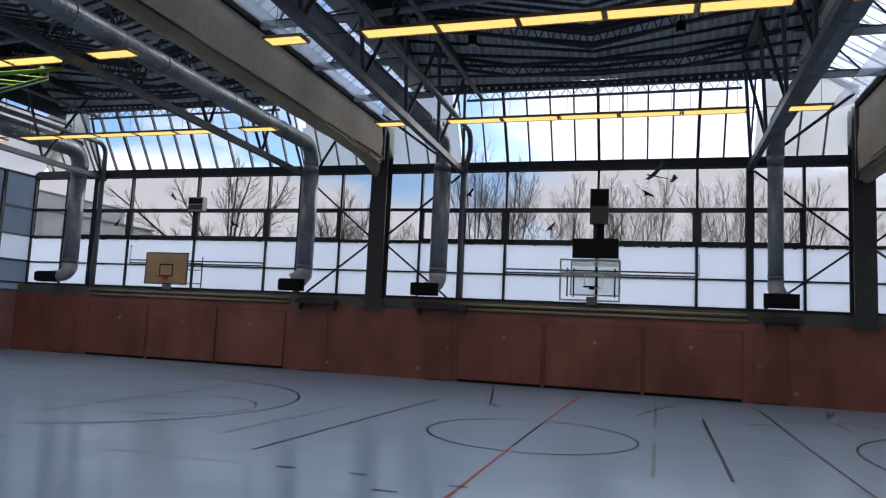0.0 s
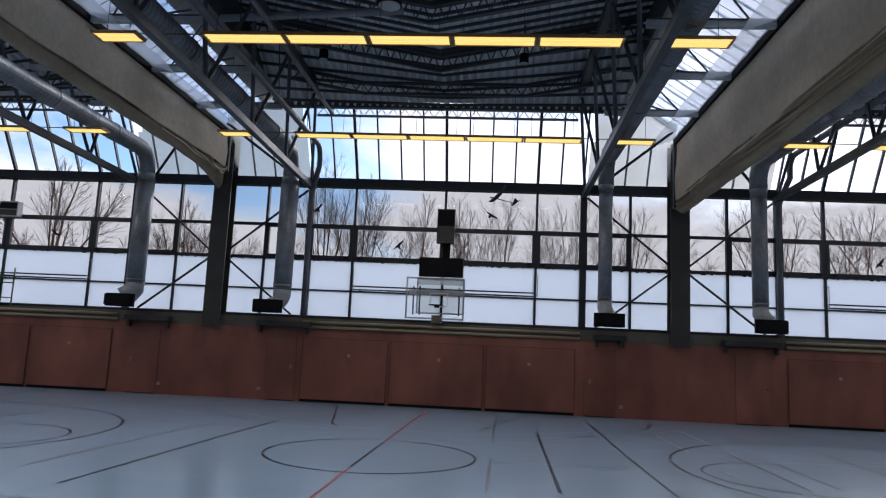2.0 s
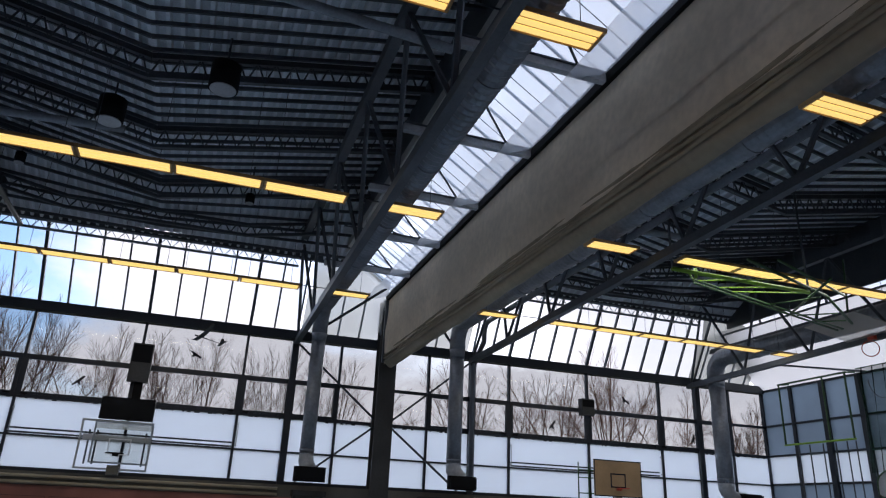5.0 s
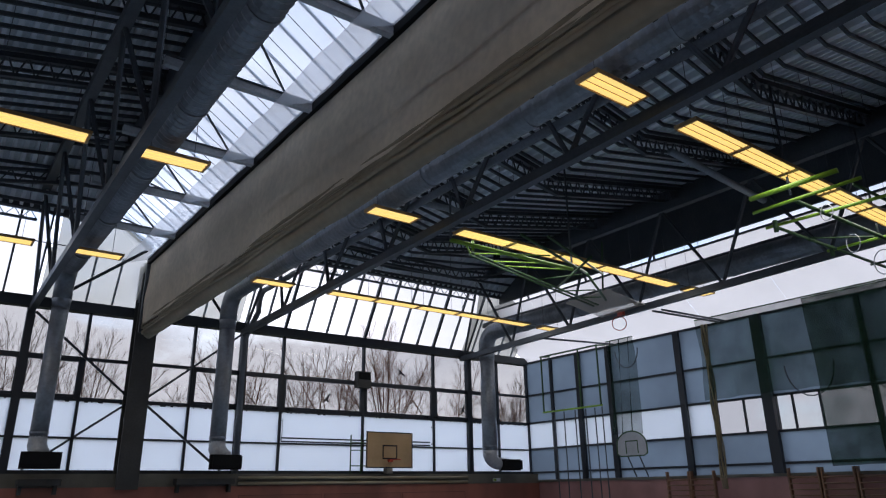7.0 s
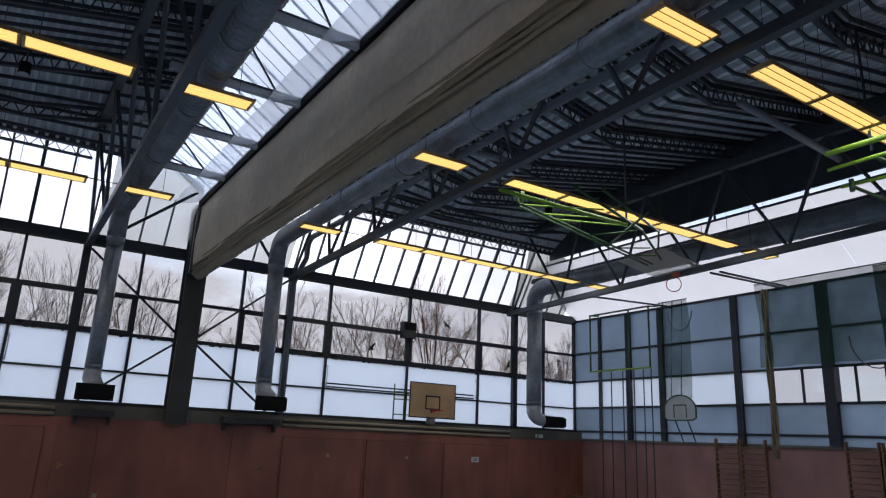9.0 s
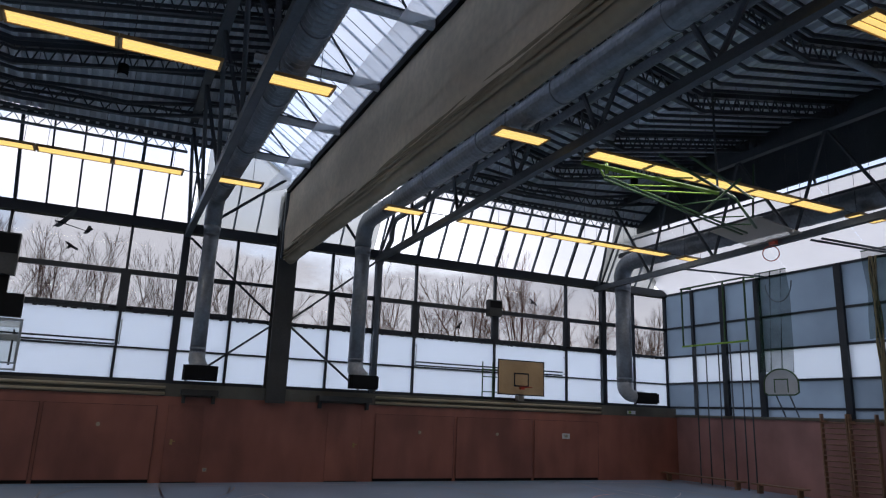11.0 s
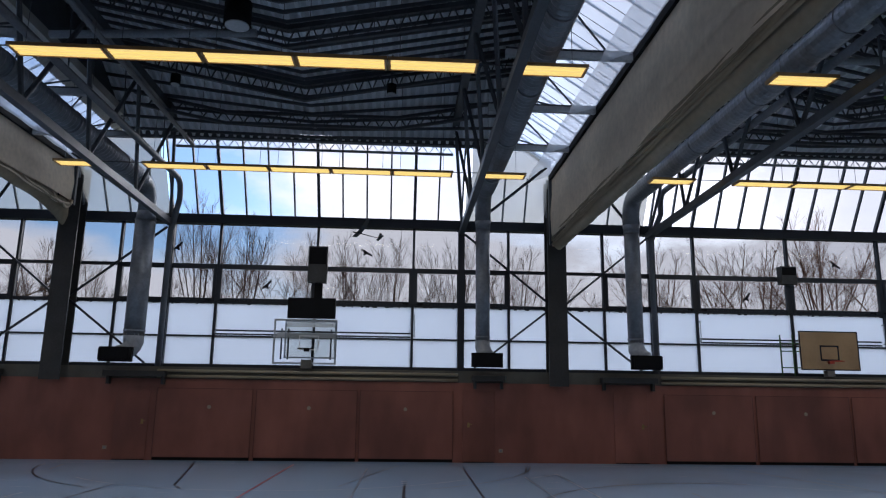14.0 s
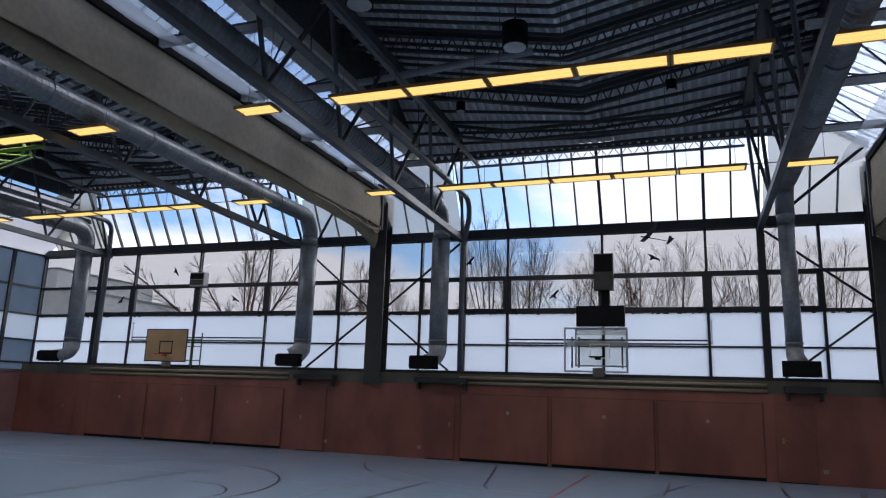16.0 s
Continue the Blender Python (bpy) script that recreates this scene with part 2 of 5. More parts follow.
# ---- mesh tools ----
class Shape:
    """Collects boxes, beams, tubes and sheets into one mesh."""

    def __init__(self):
        self.v, self.f = [], []

    def add(self, verts, faces):
        k = len(self.v)
        self.v += [tuple(p) for p in verts]
        self.f += [tuple(i + k for i in f) for f in faces]
        return self

    def box(self, x0, x1, y0, y1, z0, z1, ch=0.0):
        if ch <= 0:
            vs = [(x, y, z) for z in (z0, z1) for x, y in ((x0, y0), (x1, y0), (x1, y1), (x0, y1))]
            return self.add(vs, [(0, 3, 2, 1), (4, 5, 6, 7), (0, 1, 5, 4), (1, 2, 6, 5), (2, 3, 7, 6), (3, 0, 4, 7)])
        xs = [(x0 + ch, y0), (x1 - ch, y0), (x1, y0 + ch), (x1, y1 - ch), (x1 - ch, y1), (x0 + ch, y1), (x0, y1 - ch), (x0, y0 + ch)]
        vs = [(x, y, z) for z in (z0, z1) for x, y in xs]
        fs = [tuple(range(7, -1, -1)), tuple(range(8, 16))] + [(i, (i + 1) % 8, 8 + (i + 1) % 8, 8 + i) for i in range(8)]
        return self.add(vs, fs)

    def beam(self, p, q, w, h, up=(0, 0, 1)):
        p, q, up = Vector(p), Vector(q), Vector(up)
        d = (q - p).normalized()
        s = d.cross(up)
        s = s.normalized() if s.length > 1e-4 else Vector((1, 0, 0))
        u = s.cross(d)
        vs = [c + s * a * w / 2 + u * b * h / 2 for c in (p, q) for a, b in ((-1, -1), (1, -1), (1, 1), (-1, 1))]
        return self.add(vs, [(0, 3, 2, 1), (4, 5, 6, 7), (0, 1, 5, 4), (1, 2, 6, 5), (2, 3, 7, 6), (3, 0, 4, 7)])

    def tube(self, pts, r, n=10, r2=None, caps=True):
        """A round tube along pts; r may taper to r2."""
        pts = [Vector(p) for p in pts]
        rings = []
        for i, p in enumerate(pts):
            d = (pts[min(i + 1, len(pts) - 1)] - pts[max(i - 1, 0)]).normalized()
            a = u if i else Vector((0, 0, 1)) if abs(d.z) < 0.9 else Vector((0, 1, 0))
            s = d.cross(a).normalized()
            u = s.cross(d)
            t = i / max(1, len(pts) - 1)
            rr = r if r2 is None else r + (r2 - r) * t
            rings.append([p + s * rr * math.cos(6.28319 * k / n) + u * rr * math.sin(6.28319 * k / n) for k in range(n)])
        k0 = len(self.v)
        for ring in rings:
            self.v += [tuple(p) for p in ring]
        for i in range(len(pts) - 1):
            for k in range(n):
                a, b = k0 + i * n + k, k0 + i * n + (k + 1) % n
                self.f.append((a, b, b + n, a + n))
        if caps:
            self.f.append(tuple(k0 + k for k in range(n - 1, -1, -1)))
            self.f.append(tuple(k0 + (len(pts) - 1) * n + k for k in range(n)))
        return self

    def mesh(self, name, mat, smooth=False):
        me = bpy.data.meshes.new(name)
        me.from_pydata(self.v, [], self.f)
        me.materials.append(mat)
        if smooth:
            me.shade_smooth()
        me.update()
        return me


def part(name, shape, mat, parent=None, label="", smooth=False):
    ob = new(name, shape.mesh(name, mat, smooth) if isinstance(shape, Shape) else shape)
    if parent is not None:
        ob.parent = parent
    if label:
        ob["label"] = label
    return ob


def thing(name, label, category, group="", kind=""):
    return tagged(new(name), label, category, group, kind)


def arc(c, r, a0, a1, ux, uz, n=8):
    """Points on an arc about c in the plane of ux, uz."""
    c, ux, uz = Vector(c), Vector(ux), Vector(uz)
    return [c + ux * r * math.cos(radians(a0 + (a1 - a0) * i / n)) + uz * r * math.sin(radians(a0 + (a1 - a0) * i / n)) for i in range(n + 1)]


def frame_rect(s, x0, x1, z0, z1, y, w, d=0.03):
    s.box(x0, x1, y - d, y, z0, z0 + w)
    s.box(x0, x1, y - d, y, z1 - w, z1)
    s.box(x0, x0 + w, y - d, y, z0 + w, z1 - w)
    s.box(x1 - w, x1, y - d, y, z0 + w, z1 - w)
    return s


FIELDS = (-15.0, 0.0, 15.0)
BACK = -23.5
Z_SILL, Z_RAIL, Z_VB, Z_VT, Z_TR = 2.55, 3.44, 4.48, 5.60, 7.06
SLOPE_TOP = (-1.3, 9.3)
Z0 = -0.14  # floor level

# ---- ground, floor and closing walls ----
s = Shape()
s.add([(-800, -800, -0.46), (800, -800, -0.46), (800, 800, -0.46), (-800, 800, -0.46)], [(0, 1, 2, 3)])
tagged(part("ground", s, M_GROUND), "flat dull winter grass outside the windows", "ground", kind="structure")
s = Shape()
s.box(-23.4, 23.4, BACK - 0.3, 0.3, Z0 - 0.3, Z0)
tagged(part("floor", s, M_FLOOR), "glossy pale blue-grey sports hall floor with court lines", "floor", kind="structure")
s = Shape()
s.box(-23.4, 23.4, BACK - 0.3, BACK, Z0, 11.2)
tagged(part("wall_south", s, M_WALL_PINK), "plain back wall of the sports hall", "wall", kind="structure")

# ---- brown impact wall below the windows ----
wall = thing("wall_north", "reddish brown impact wall panels below the windows", "wall", kind="structure")
s = Shape()
s.box(-23.1, 23.1, -0.42, 0.1, Z0, 2.15)
part("wall_core", s, M_WALL_BROWN, wall)
s = Shape()
s.box(-23.1, 23.1, -0.40, 0.12, 2.15, 2.50)
part("ledge", s, M_LEDGE, wall, "weathered olive grey window ledge")
for c in FIELDS:
    for a, b in ((-4.35, -1.62), (-1.50, 1.42), (1.52, 4.25)):
        s = Shape()
        s.box(c + a, c + b, -0.46, -0.42, Z0 + 0.09, 1.87, 0.008)
        part("panel", s, M_WALL_BROWN, wall)
        part("groove", frame_rect(Shape(), c + a - 0.012, c + b + 0.012, Z0 + 0.085, 1.885, -0.458, 0.011, 0.003), M_GROOVE, wall)
        # solid black strip that paints the shade in the gap under the panel
        s = Shape()
        s.box(c + a, c + b, -0.435, -0.415, Z0 + 0.006, Z0 + 0.085)
        part("floor_gap", s, M_BLACK, wall, "black strip painting the shade in the gap below a panel")
    for z in (2.22, 2.38):
        s = Shape()
        s.tube([(c - 4.4, -0.47, z), (c + 4.4, -0.47, z)], 0.045, 8)
        part("heating_pipe", s, M_PIPE, wall, "cream painted heating pipe", True)


# ---- window wall ----
def bay_edges(c):
    """Places of the posts and mullions along a bay, from its middle; the outer bays are a little wider towards the end walls."""
    if c == 0:
        return [-7.5, -6.0, -4.5, -3.0, 0.0, 3.0, 4.5, 6.0, 7.5]
    out = [-7.5, -5.97, -4.4, -3.0, 0.1, 3.18, 4.88, 6.4, 8.08]
    return out if c > 0 else [-x for x in out[::-1]]


def frames_of_bay(n, c):
    win = thing("window_%d" % n, "tall steel-framed glazing with white film on the lower panes", "window", kind="structure")
    edges = bay_edges(c)
    for k, x in enumerate(edges[1:-1]):
        w = 0.10 if k in (1, 5) else 0.037
        s = Shape()
        s.box(c + x - w, c + x + w, -0.14 if w > 0.08 else -0.07, 0.07, 2.50, Z_TR)
        part("post" if w > 0.08 else "mullion", s, M_FRAME, win)
    for z, h in ((Z_SILL, 0.05), (Z_RAIL, 0.025), (Z_VB, 0.05), (Z_VT, 0.045)):
        s = Shape()
        s.box(c + edges[0], c + edges[-1], -0.06, 0.06, z - h, z + h)
        part("transom", s, M_FRAME, win)
    s = Shape()
    s.box(c + edges[0], c + edges[-1], -0.16, 0.16, Z_TR - 0.15, Z_TR + 0.14)
    part("transom_beam", s, M_FRAME, win)
    for k, (a, b) in enumerate(zip(edges, edges[1:])):
        for z0, z1, m, nm in ((Z_SILL, Z_RAIL, M_FROST, "frosted_pane"), (Z_RAIL, Z_VB, M_FROST, "frosted_pane"), (Z_VB, Z_VT, M_GLASS, "pane"), (Z_VT, Z_TR - 0.1, M_GLASS, "pane")):
            s = Shape()
            s.box(c + a + 0.03, c + b - 0.03, 0.0, 0.012, z0, z1)
            o = part(nm, s, m, win)
            if m is M_GLASS:
                o.visible_shadow = False
        if 0 < k < 7:
            s = Shape()
            for x0, x1 in ((a + 0.03, a + 0.13), (b - 0.13, b - 0.03)):
                s.box(c + x0, c + x1, -0.09, 0.02, Z_VB, Z_VT)
            for z0, z1 in ((Z_VB + 0.04, Z_VB + 0.11), (Z_VT - 0.10, Z_VT - 0.04)):
                s.box(c + a + 0.13, c + b - 0.13, -0.09, 0.02, z0, z1)
            part("vent_sash", s, M_FRAME, win)
    # added dark blobs standing for the ragged dark gap above the film
    rng = random.Random(int(40 + c))
    s = Shape()
    x = c + edges[0]
    while x < c + edges[-1] - 0.1:
        w, h = rng.uniform(0.03, 0.16), rng.choice((0.008, 0.012, 0.02, 0.035))
        s.box(x, x + w, -0.02, -0.004, Z_VB - 0.05 - h, Z_VB - 0.045)
        x += w + rng.uniform(0.02, 0.25)
    part("putty", s, M_FILM_GAP, win)
    # sloped glazing above
    y1, z1 = SLOPE_TOP
    xs = [a + (b - a) * j / n for a, b, n in zip(edges[2:6], edges[3:7], (2, 4, 4, 2)) for j in range(n)] + [edges[6]]
    for i, x in enumerate(xs):
        x += c
        s = Shape()
        s.beam((x, 0, Z_TR + 0.1), (x, y1, z1), 0.09 if i % 4 == 2 else 0.05, 0.1, (0, 1, 0))
        part("glazing_bar", s, M_FRAME, win)
        if i < 12:
            s = Shape()
            xe = c + xs[i + 1]
            s.add([(x, 0, Z_TR + 0.1), (xe, 0, Z_TR + 0.1), (xe, y1, z1), (x, y1, z1)], [(0, 1, 2, 3)])
            part("pane", s, M_GLASS, win).visible_shadow = False
    for sx in (-1, 1):
        s = Shape()
        k = 0.62
        s.add([(c + sx * 4.6, 0, Z_TR + 0.1), (c + sx * 7.5, 0, Z_TR + 0.1), (c + sx * 7.5, y1 * k, Z_TR + (z1 - Z_TR) * k), (c + sx * 4.6, y1 * k, Z_TR + (z1 - Z_TR) * k)], [(0, 1, 2, 3)])
        part("milky_pane", s, M_GABLE, win, "milky white sloped pane")
        s = Shape()
        ya, za = y1 * k, Z_TR + (z1 - Z_TR) * k
        s.add([(c + sx * 4.75, ya, za), (c + sx * 7.2, ya, za), (c + sx * 7.2, ya - 0.35, 8.95), (c + sx * 5.75, ya - 0.35, 9.7), (c + sx * 4.75, ya - 0.35, 9.75)], [(0, 1, 2, 3, 4)])
        part("upper_milky_pane", s, M_GABLE, win, "grey milky pane closing the skylight end")
        for x in (5.1, 5.8, 6.5, 7.2):
            s = Shape()
            s.beam((c + sx * x, -0.02, Z_TR + 0.1), (c + sx * x, y1 * k - 0.02, Z_TR + (z1 - Z_TR) * k), 0.05, 0.06, (0, 1, 0))
            part("glazing_bar", s, M_STEEL_LIGHT, win)
    return win


for n, c in enumerate(FIELDS):
    frames_of_bay(n + 1, c)

# ---- columns ----
for x in (-7.38, 7.42):
    col = thing("column", "dark steel column with a pale edge between two fields", "column", "columns of the window wall", "structure")
    s = Shape()
    s.box(x - 0.05, x + 0.05, -0.60, -0.16, 2.08, 8.5)
    part("web", s, M_STEEL, col)
    for y in (-0.62, -0.16):
        s = Shape()
        s.box(x - 0.29, x + 0.29, y - 0.025, y + 0.025, 2.08, 8.5)
        part("flange", s, M_COLUMN, col)
for x in (-7.5, 7.5):
    for sx in (-1, 1):
        br = thing("wind_brace", "thin crossed steel wind bracing before the glazing", "brace", "wind braces", "structure")
        s = Shape()
        s.beam((x + sx * 0.2, -0.2, 4.55), (x + sx * 2.9, -0.2, 6.75), 0.06, 0.06)
        part("upper_rod", s, M_FRAME, br)
        s = Shape()
        s.beam((x + sx * 0.2, -0.2, 4.45), (x + sx * 2.6, -0.2, 2.6), 0.06, 0.06)
        part("lower_rod", s, M_FRAME, br)


for x in (-7.4, 7.4):
    for sx in (-1, 1):
        s = Shape()
        s.tube([(x + sx * 2.45, -0.35, 7.12), (x + sx * 0.55, -2.0, 8.44)], 0.045, 8)
        tagged(part("roof_strut", s, M_FRAME, None, "", True), "dark steel strut rising from the window post", "strut", "roof struts", "structure")


# ---- dividing curtains ----
def divider(x, low, sag, hem):
    """Raised curtain about x; low: underside; sag: how far the cloth hangs down at the window end; hem: height of the gathered folds."""
    d = thing("divider_curtain", "raised beige dividing curtain gathered in folds under its casing", "curtain", "dividing curtains")
    y0, hw, top, n, cols = -0.95, 0.17, 8.5, 60, 10
    s = Shape()
    for side in (-1, 1):
        k0 = len(s.v)
        for i in range(n + 1):
            y = y0 + (BACK - y0) * i / n
            for j in range(cols + 1):
                t = j / cols
                wob = 0.022 * math.sin(y * 1.1 + 4 * t) + 0.014 * math.sin(y * 2.7 + side + 7 * t) + 0.02 * math.exp(-((t - 0.55 - 0.02 * y) * 9) ** 2)
                s.v.append((x + side * (hw + 0.03 * t + wob * (0.2 + t)), y, top - (top - low - hem) * t))
        for i in range(n):
            for j in range(cols):
                a = k0 + i * (cols + 1) + j
                f = (a, a + 1, a + cols + 2, a + cols + 1)
                s.f.append(f if side > 0 else f[::-1])
    k = len(s.v)
    s.v += [(x - hw - 0.02, y0, low), (x + hw + 0.02, y0, low), (x + hw, y0, top), (x - hw, y0, top)]
    s.f.append((k, k + 1, k + 2, k + 3))
    cloth = part("hanging_cloth", s, M_CURTAIN, d, "", True)
    # upper valance lying over the cloth, its lower edge slightly oblique
    for side in (() if sag else (-1, 1)):
        s = Shape()
        k0 = len(s.v)
        for i in range(n + 1):
            y = y0 + (BACK - y0) * i / n
            span = (top - low) * (0.64 + 0.0015 * y) / (top - low - hem)
            for j in range(cols + 1):
                t = span * j / cols
                wob = 0.022 * math.sin(y * 1.1 + 4 * t) + 0.014 * math.sin(y * 2.7 + side + 7 * t) + 0.02 * math.exp(-((t - 0.55 - 0.02 * y) * 9) ** 2)
                s.v.append((x + side * (hw + 0.006 + 0.006 * (j / cols) ** 2 + 0.03 * t + wob * (0.2 + t)), y, top - (top - low - hem) * t))
        for i in range(n):
            for j in range(cols):
                a = k0 + i * (cols + 1) + j
                f = (a, a + 1, a + cols + 2, a + cols + 1)
                s.f.append(f if side > 0 else f[::-1])
        part("valance", s, M_CURTAIN, cloth, "", True)
    # gathered roll below the cloth: one soft bulging profile with wrinkles along it
    m, q = 120, 12
    s = Shape()
    for i in range(m + 1):
        y = y0 - 0.01 + (BACK - y0) * i / m
        e = (y0 - y)
        drop = sag * 0.95 * math.exp(-e * 1.1)
        for j in range(q + 1):
            a = math.pi * j / q
            bulge = 0.02 + 0.018 * math.sin(2.1 * y + 1.3 * j) + (0.05 * sag * math.sin(6.3 * y + 2.2 * j) * math.exp(-e * 0.35))
            w = hw - 0.015 + bulge * math.sin(a) + 0.03 * math.sin(a) ** 2
            zz = low + hem - 0.015 - (hem + 0.1 + drop) * math.sin(a) ** 1.5
            s.v.append((x - w * math.cos(a) * (1.0 + 0.12 * math.sin(a)), y, zz + 0.012 * math.sin(3.7 * y + j)))
    for i in range(m):
        for j in range(q):
            p = i * (q + 1) + j
            s.f.append((p, p + q + 1, p + q + 2, p + 1))
    s.f.append(tuple(range(q + 1)))
    # roll in the darkened cloth colour, painting the shade below the curtain
    part("gathered_roll", s, M_FOLD_SHADE, d, "gathered cloth roll with its shade painted olive", True)
    # flattened cloth folds lying one over another above the roll, and the hooks of the lifting cords
    for i in range(0 if sag else 4):
        s, n = Shape(), 90
        for side in (-1, 1):
            k0, zf = len(s.v), low + 0.08 + 0.085 * i
            for j in range(n + 1):
                y = y0 + (BACK - y0) * j / n
                w = hw + 0.055 + 0.012 * math.sin(1.7 * y + 2 * i) + 0.006 * math.sin(6.1 * y + i)
                dz = 0.012 * math.sin(0.9 * y + 1.9 * i)
                s.v += [(x + side * (w - 0.03), y, zf + dz + 0.045), (x + side * w, y, zf + dz), (x + side * (w - 0.035), y, zf + dz - 0.03)]
            for j in range(n):
                a = k0 + 3 * j
                s.f += [(a, a + 1, a + 4, a + 3), (a + 1, a + 2, a + 5, a + 4)]
        # shade among the folds comes from the darkened cloth colour
        part("fold", s, M_FOLD_SHADE, d, "fold of gathered cloth with its shade painted olive", True)
    if not sag:
        s = Shape()
        for j in range(64):
            y = y0 - 0.3 - 0.35 * j
            s.box(x + hw + 0.03, x + hw + 0.045, y - 0.03, y + 0.03, low + 0.03, low + 0.06)
        tagged(part("cord_hooks", s, M_BLACK, d, "row of black cord hooks"), kind="stuff")
    # slack cloth crumpled into swags at the window end
    for i in range(5 if sag else 0):
        for side in (-1, 1):
            s, n = Shape(), 26
            long, deep = 1.3 + 0.75 * i, 0.30 - 0.045 * i
            pts = []
            for j in range(n + 1):
                u = j / n
                bow = math.sin(math.pi * u ** 0.55) ** 1.2
                pts.append((x + side * (hw + 0.015 + 0.035 * math.sin(5 * u + i) ** 2), y0 - 0.02 - long * u, low + 0.19 - 0.03 * i + 0.10 * u * (1 - u) - deep * bow + 0.012 * math.sin(17 * u + 2 * i)))
            s.tube(pts, 0.055 - 0.004 * i, 7, 0.012)
            # every second swag takes the darkened colour as painted shade
            part("swag", s, M_FOLD_SHADE if i % 2 else M_CURTAIN, d, "crumpled slack cloth", True)
    s = Shape()
    s.box(x - hw - 0.09, x + hw + 0.09, BACK, -0.88, top - 0.12, top + 0.09)
    part("top_rail", s, M_BLACK, d, "black top rail")
    s = Shape()
    for sx in (-1, 1):
        s.box(x + sx * (hw + 0.05) - 0.05, x + sx * (hw + 0.05) + 0.05, -0.97, -0.86, low + 0.05, top - 0.12)
    part("end_frame", s, M_STEEL, d, "dark steel end frame")
    return d


divider(-7.4, 7.12, 0.5, 0.16)
divider(7.4, 6.28, 0.0, 0.24)


# ---- roof girders, ducts and skylights ----
def girder(c, sx):
    g = thing("roof_girder", "dark lattice girder carrying the hall roof", "girder", "roof girders", "structure")
    x = c + sx * 4.5
    s = Shape()
    s.beam((x, -0.1, 6.86), (x, BACK, 7.4), 0.16, 0.18)
    part("bottom_chord", s, M_STEEL, g)
    s = Shape()
    s.beam((c + sx * 4.15, -1.4, 9.75), (c + sx * 4.15, BACK, 9.75), 0.2, 0.25)
    part("top_chord", s, M_STEEL, g)
    y, up = -0.3, True
    while y > BACK + 1.5:
        s = Shape()
        lo, hi = (x, y if up else y - 1.43, 6.9 - 0.023 * y), (c + sx * 4.15, y - 1.43 if up else y, 9.7)
        s.tube([lo, hi], 0.05, 6)
        part("diagonal", s, M_STEEL, g)
        y, up = y - 1.43, not up
    return g


DUCT_X = {(-15, -1): -20.2, (-15, 1): -9.97, (0, -1): -5.07, (0, 1): 5.1, (15, -1): 9.76, (15, 1): 20.3}


def duct(c, sx, dx, rv=0.28):
    d = thing("air_duct", "galvanised spiral air duct bending down to a black outlet", "duct", "air ducts")
    x, r, z = DUCT_X[(int(c), sx)], {(-15, 1): 0.255, (0, -1): 0.255}.get((int(c), sx), rv + 0.03), 7.79 if (int(c), sx) == (-15, 1) else 7.88
    pts = [(x, BACK + 0.2, z), (x, -8, z)] + arc((x, -1.35, z - 0.6), 0.6, 90, 0, (0, 1, 0), (0, 0, 1), 8)
    pts = [pts[0], (x, -14, z), (x, -8, z)] + pts[2:] + [(x, -0.75, 7.05)]
    s = Shape()
    s.tube(pts, r, 20)
    part("pipe", s, M_DUCT, d, "", True)
    s = Shape()
    s.tube([(x, -0.75, 7.06), (x, -0.75, 6.8)], r, 20, rv)
    s.tube([(x, -0.75, 6.81), (x, -0.75, 5.1), (x, -0.75, 3.35)], rv, 20)
    part("drop", s, M_DUCT, d, "", True)
    for zz in (6.8, 5.15, 3.5):
        s = Shape()
        s.tube([(x, -0.75, zz - 0.025), (x, -0.75, zz + 0.025)], rv + 0.012, 20)
        part("collar", s, M_DUCT, d)
    # rolled ribs along the level run
    deep, m, q = (0.028 if c == 0 else 0.006), 272, 18
    s = Shape()
    for i in range(m + 1):
        y, rr = -1.45 - 0.08 * i, r + (deep if i % 2 else -0.004)
        s.v += [(x + rr * math.cos(6.28319 * k / q), y, z + rr * math.sin(6.28319 * k / q)) for k in range(q)]
    s.f += [(i * q + k, i * q + (k + 1) % q, (i + 1) * q + (k + 1) % q, (i + 1) * q + k) for i in range(m) for k in range(q)]
    part("ribbed_run", s, M_DUCT, d)
    for i in range(7):
        s = Shape()
        s.tube([(x, -3.0 - 2.87 * i - 0.03, z), (x, -3.0 - 2.87 * i + 0.03, z)], r + deep + 0.012, 18)
        part("clamp", s, M_DUCT, d)
    s = Shape()
    if abs(dx) < 0.3:
        s.tube([(x, -0.75, 3.4), (x, -0.76, 3.2), (x + 0.5 * dx, -0.82, 3.02), (x + dx, -0.9, 2.9)], rv, 16, rv * 1.15)
    else:
        side = math.copysign(1.0, dx)
        elbow = [(x + side * 0.3 * (1 - math.cos(radians(a))), -0.75 - 0.2 * math.sin(radians(a / 2)), 3.16 - 0.3 * math.sin(radians(a))) for a in (0, 18, 36, 54, 72, 90)]
        s.tube([(x, -0.75, 3.4)] + elbow + [(x + dx * 0.9, -1.0, 2.83)], rv, 16, rv * 0.72)
    part("boot", s, M_BOOT, d, "pale flexible duct end", True)
    s = Shape()
    s.box(x + dx - 0.46, x + dx + 0.46, -1.22, -0.9, 2.6, 3.01, 0.1)
    out = part("outlet", s, M_BLACK, d, "black rectangular outlet mouth")
    s = Shape()
    s.box(x + dx - 0.43, x + dx + 0.43, -1.26, -1.22, 2.64, 2.97, 0.03)
    part("mouth", s, M_BLACK, out)
    return d


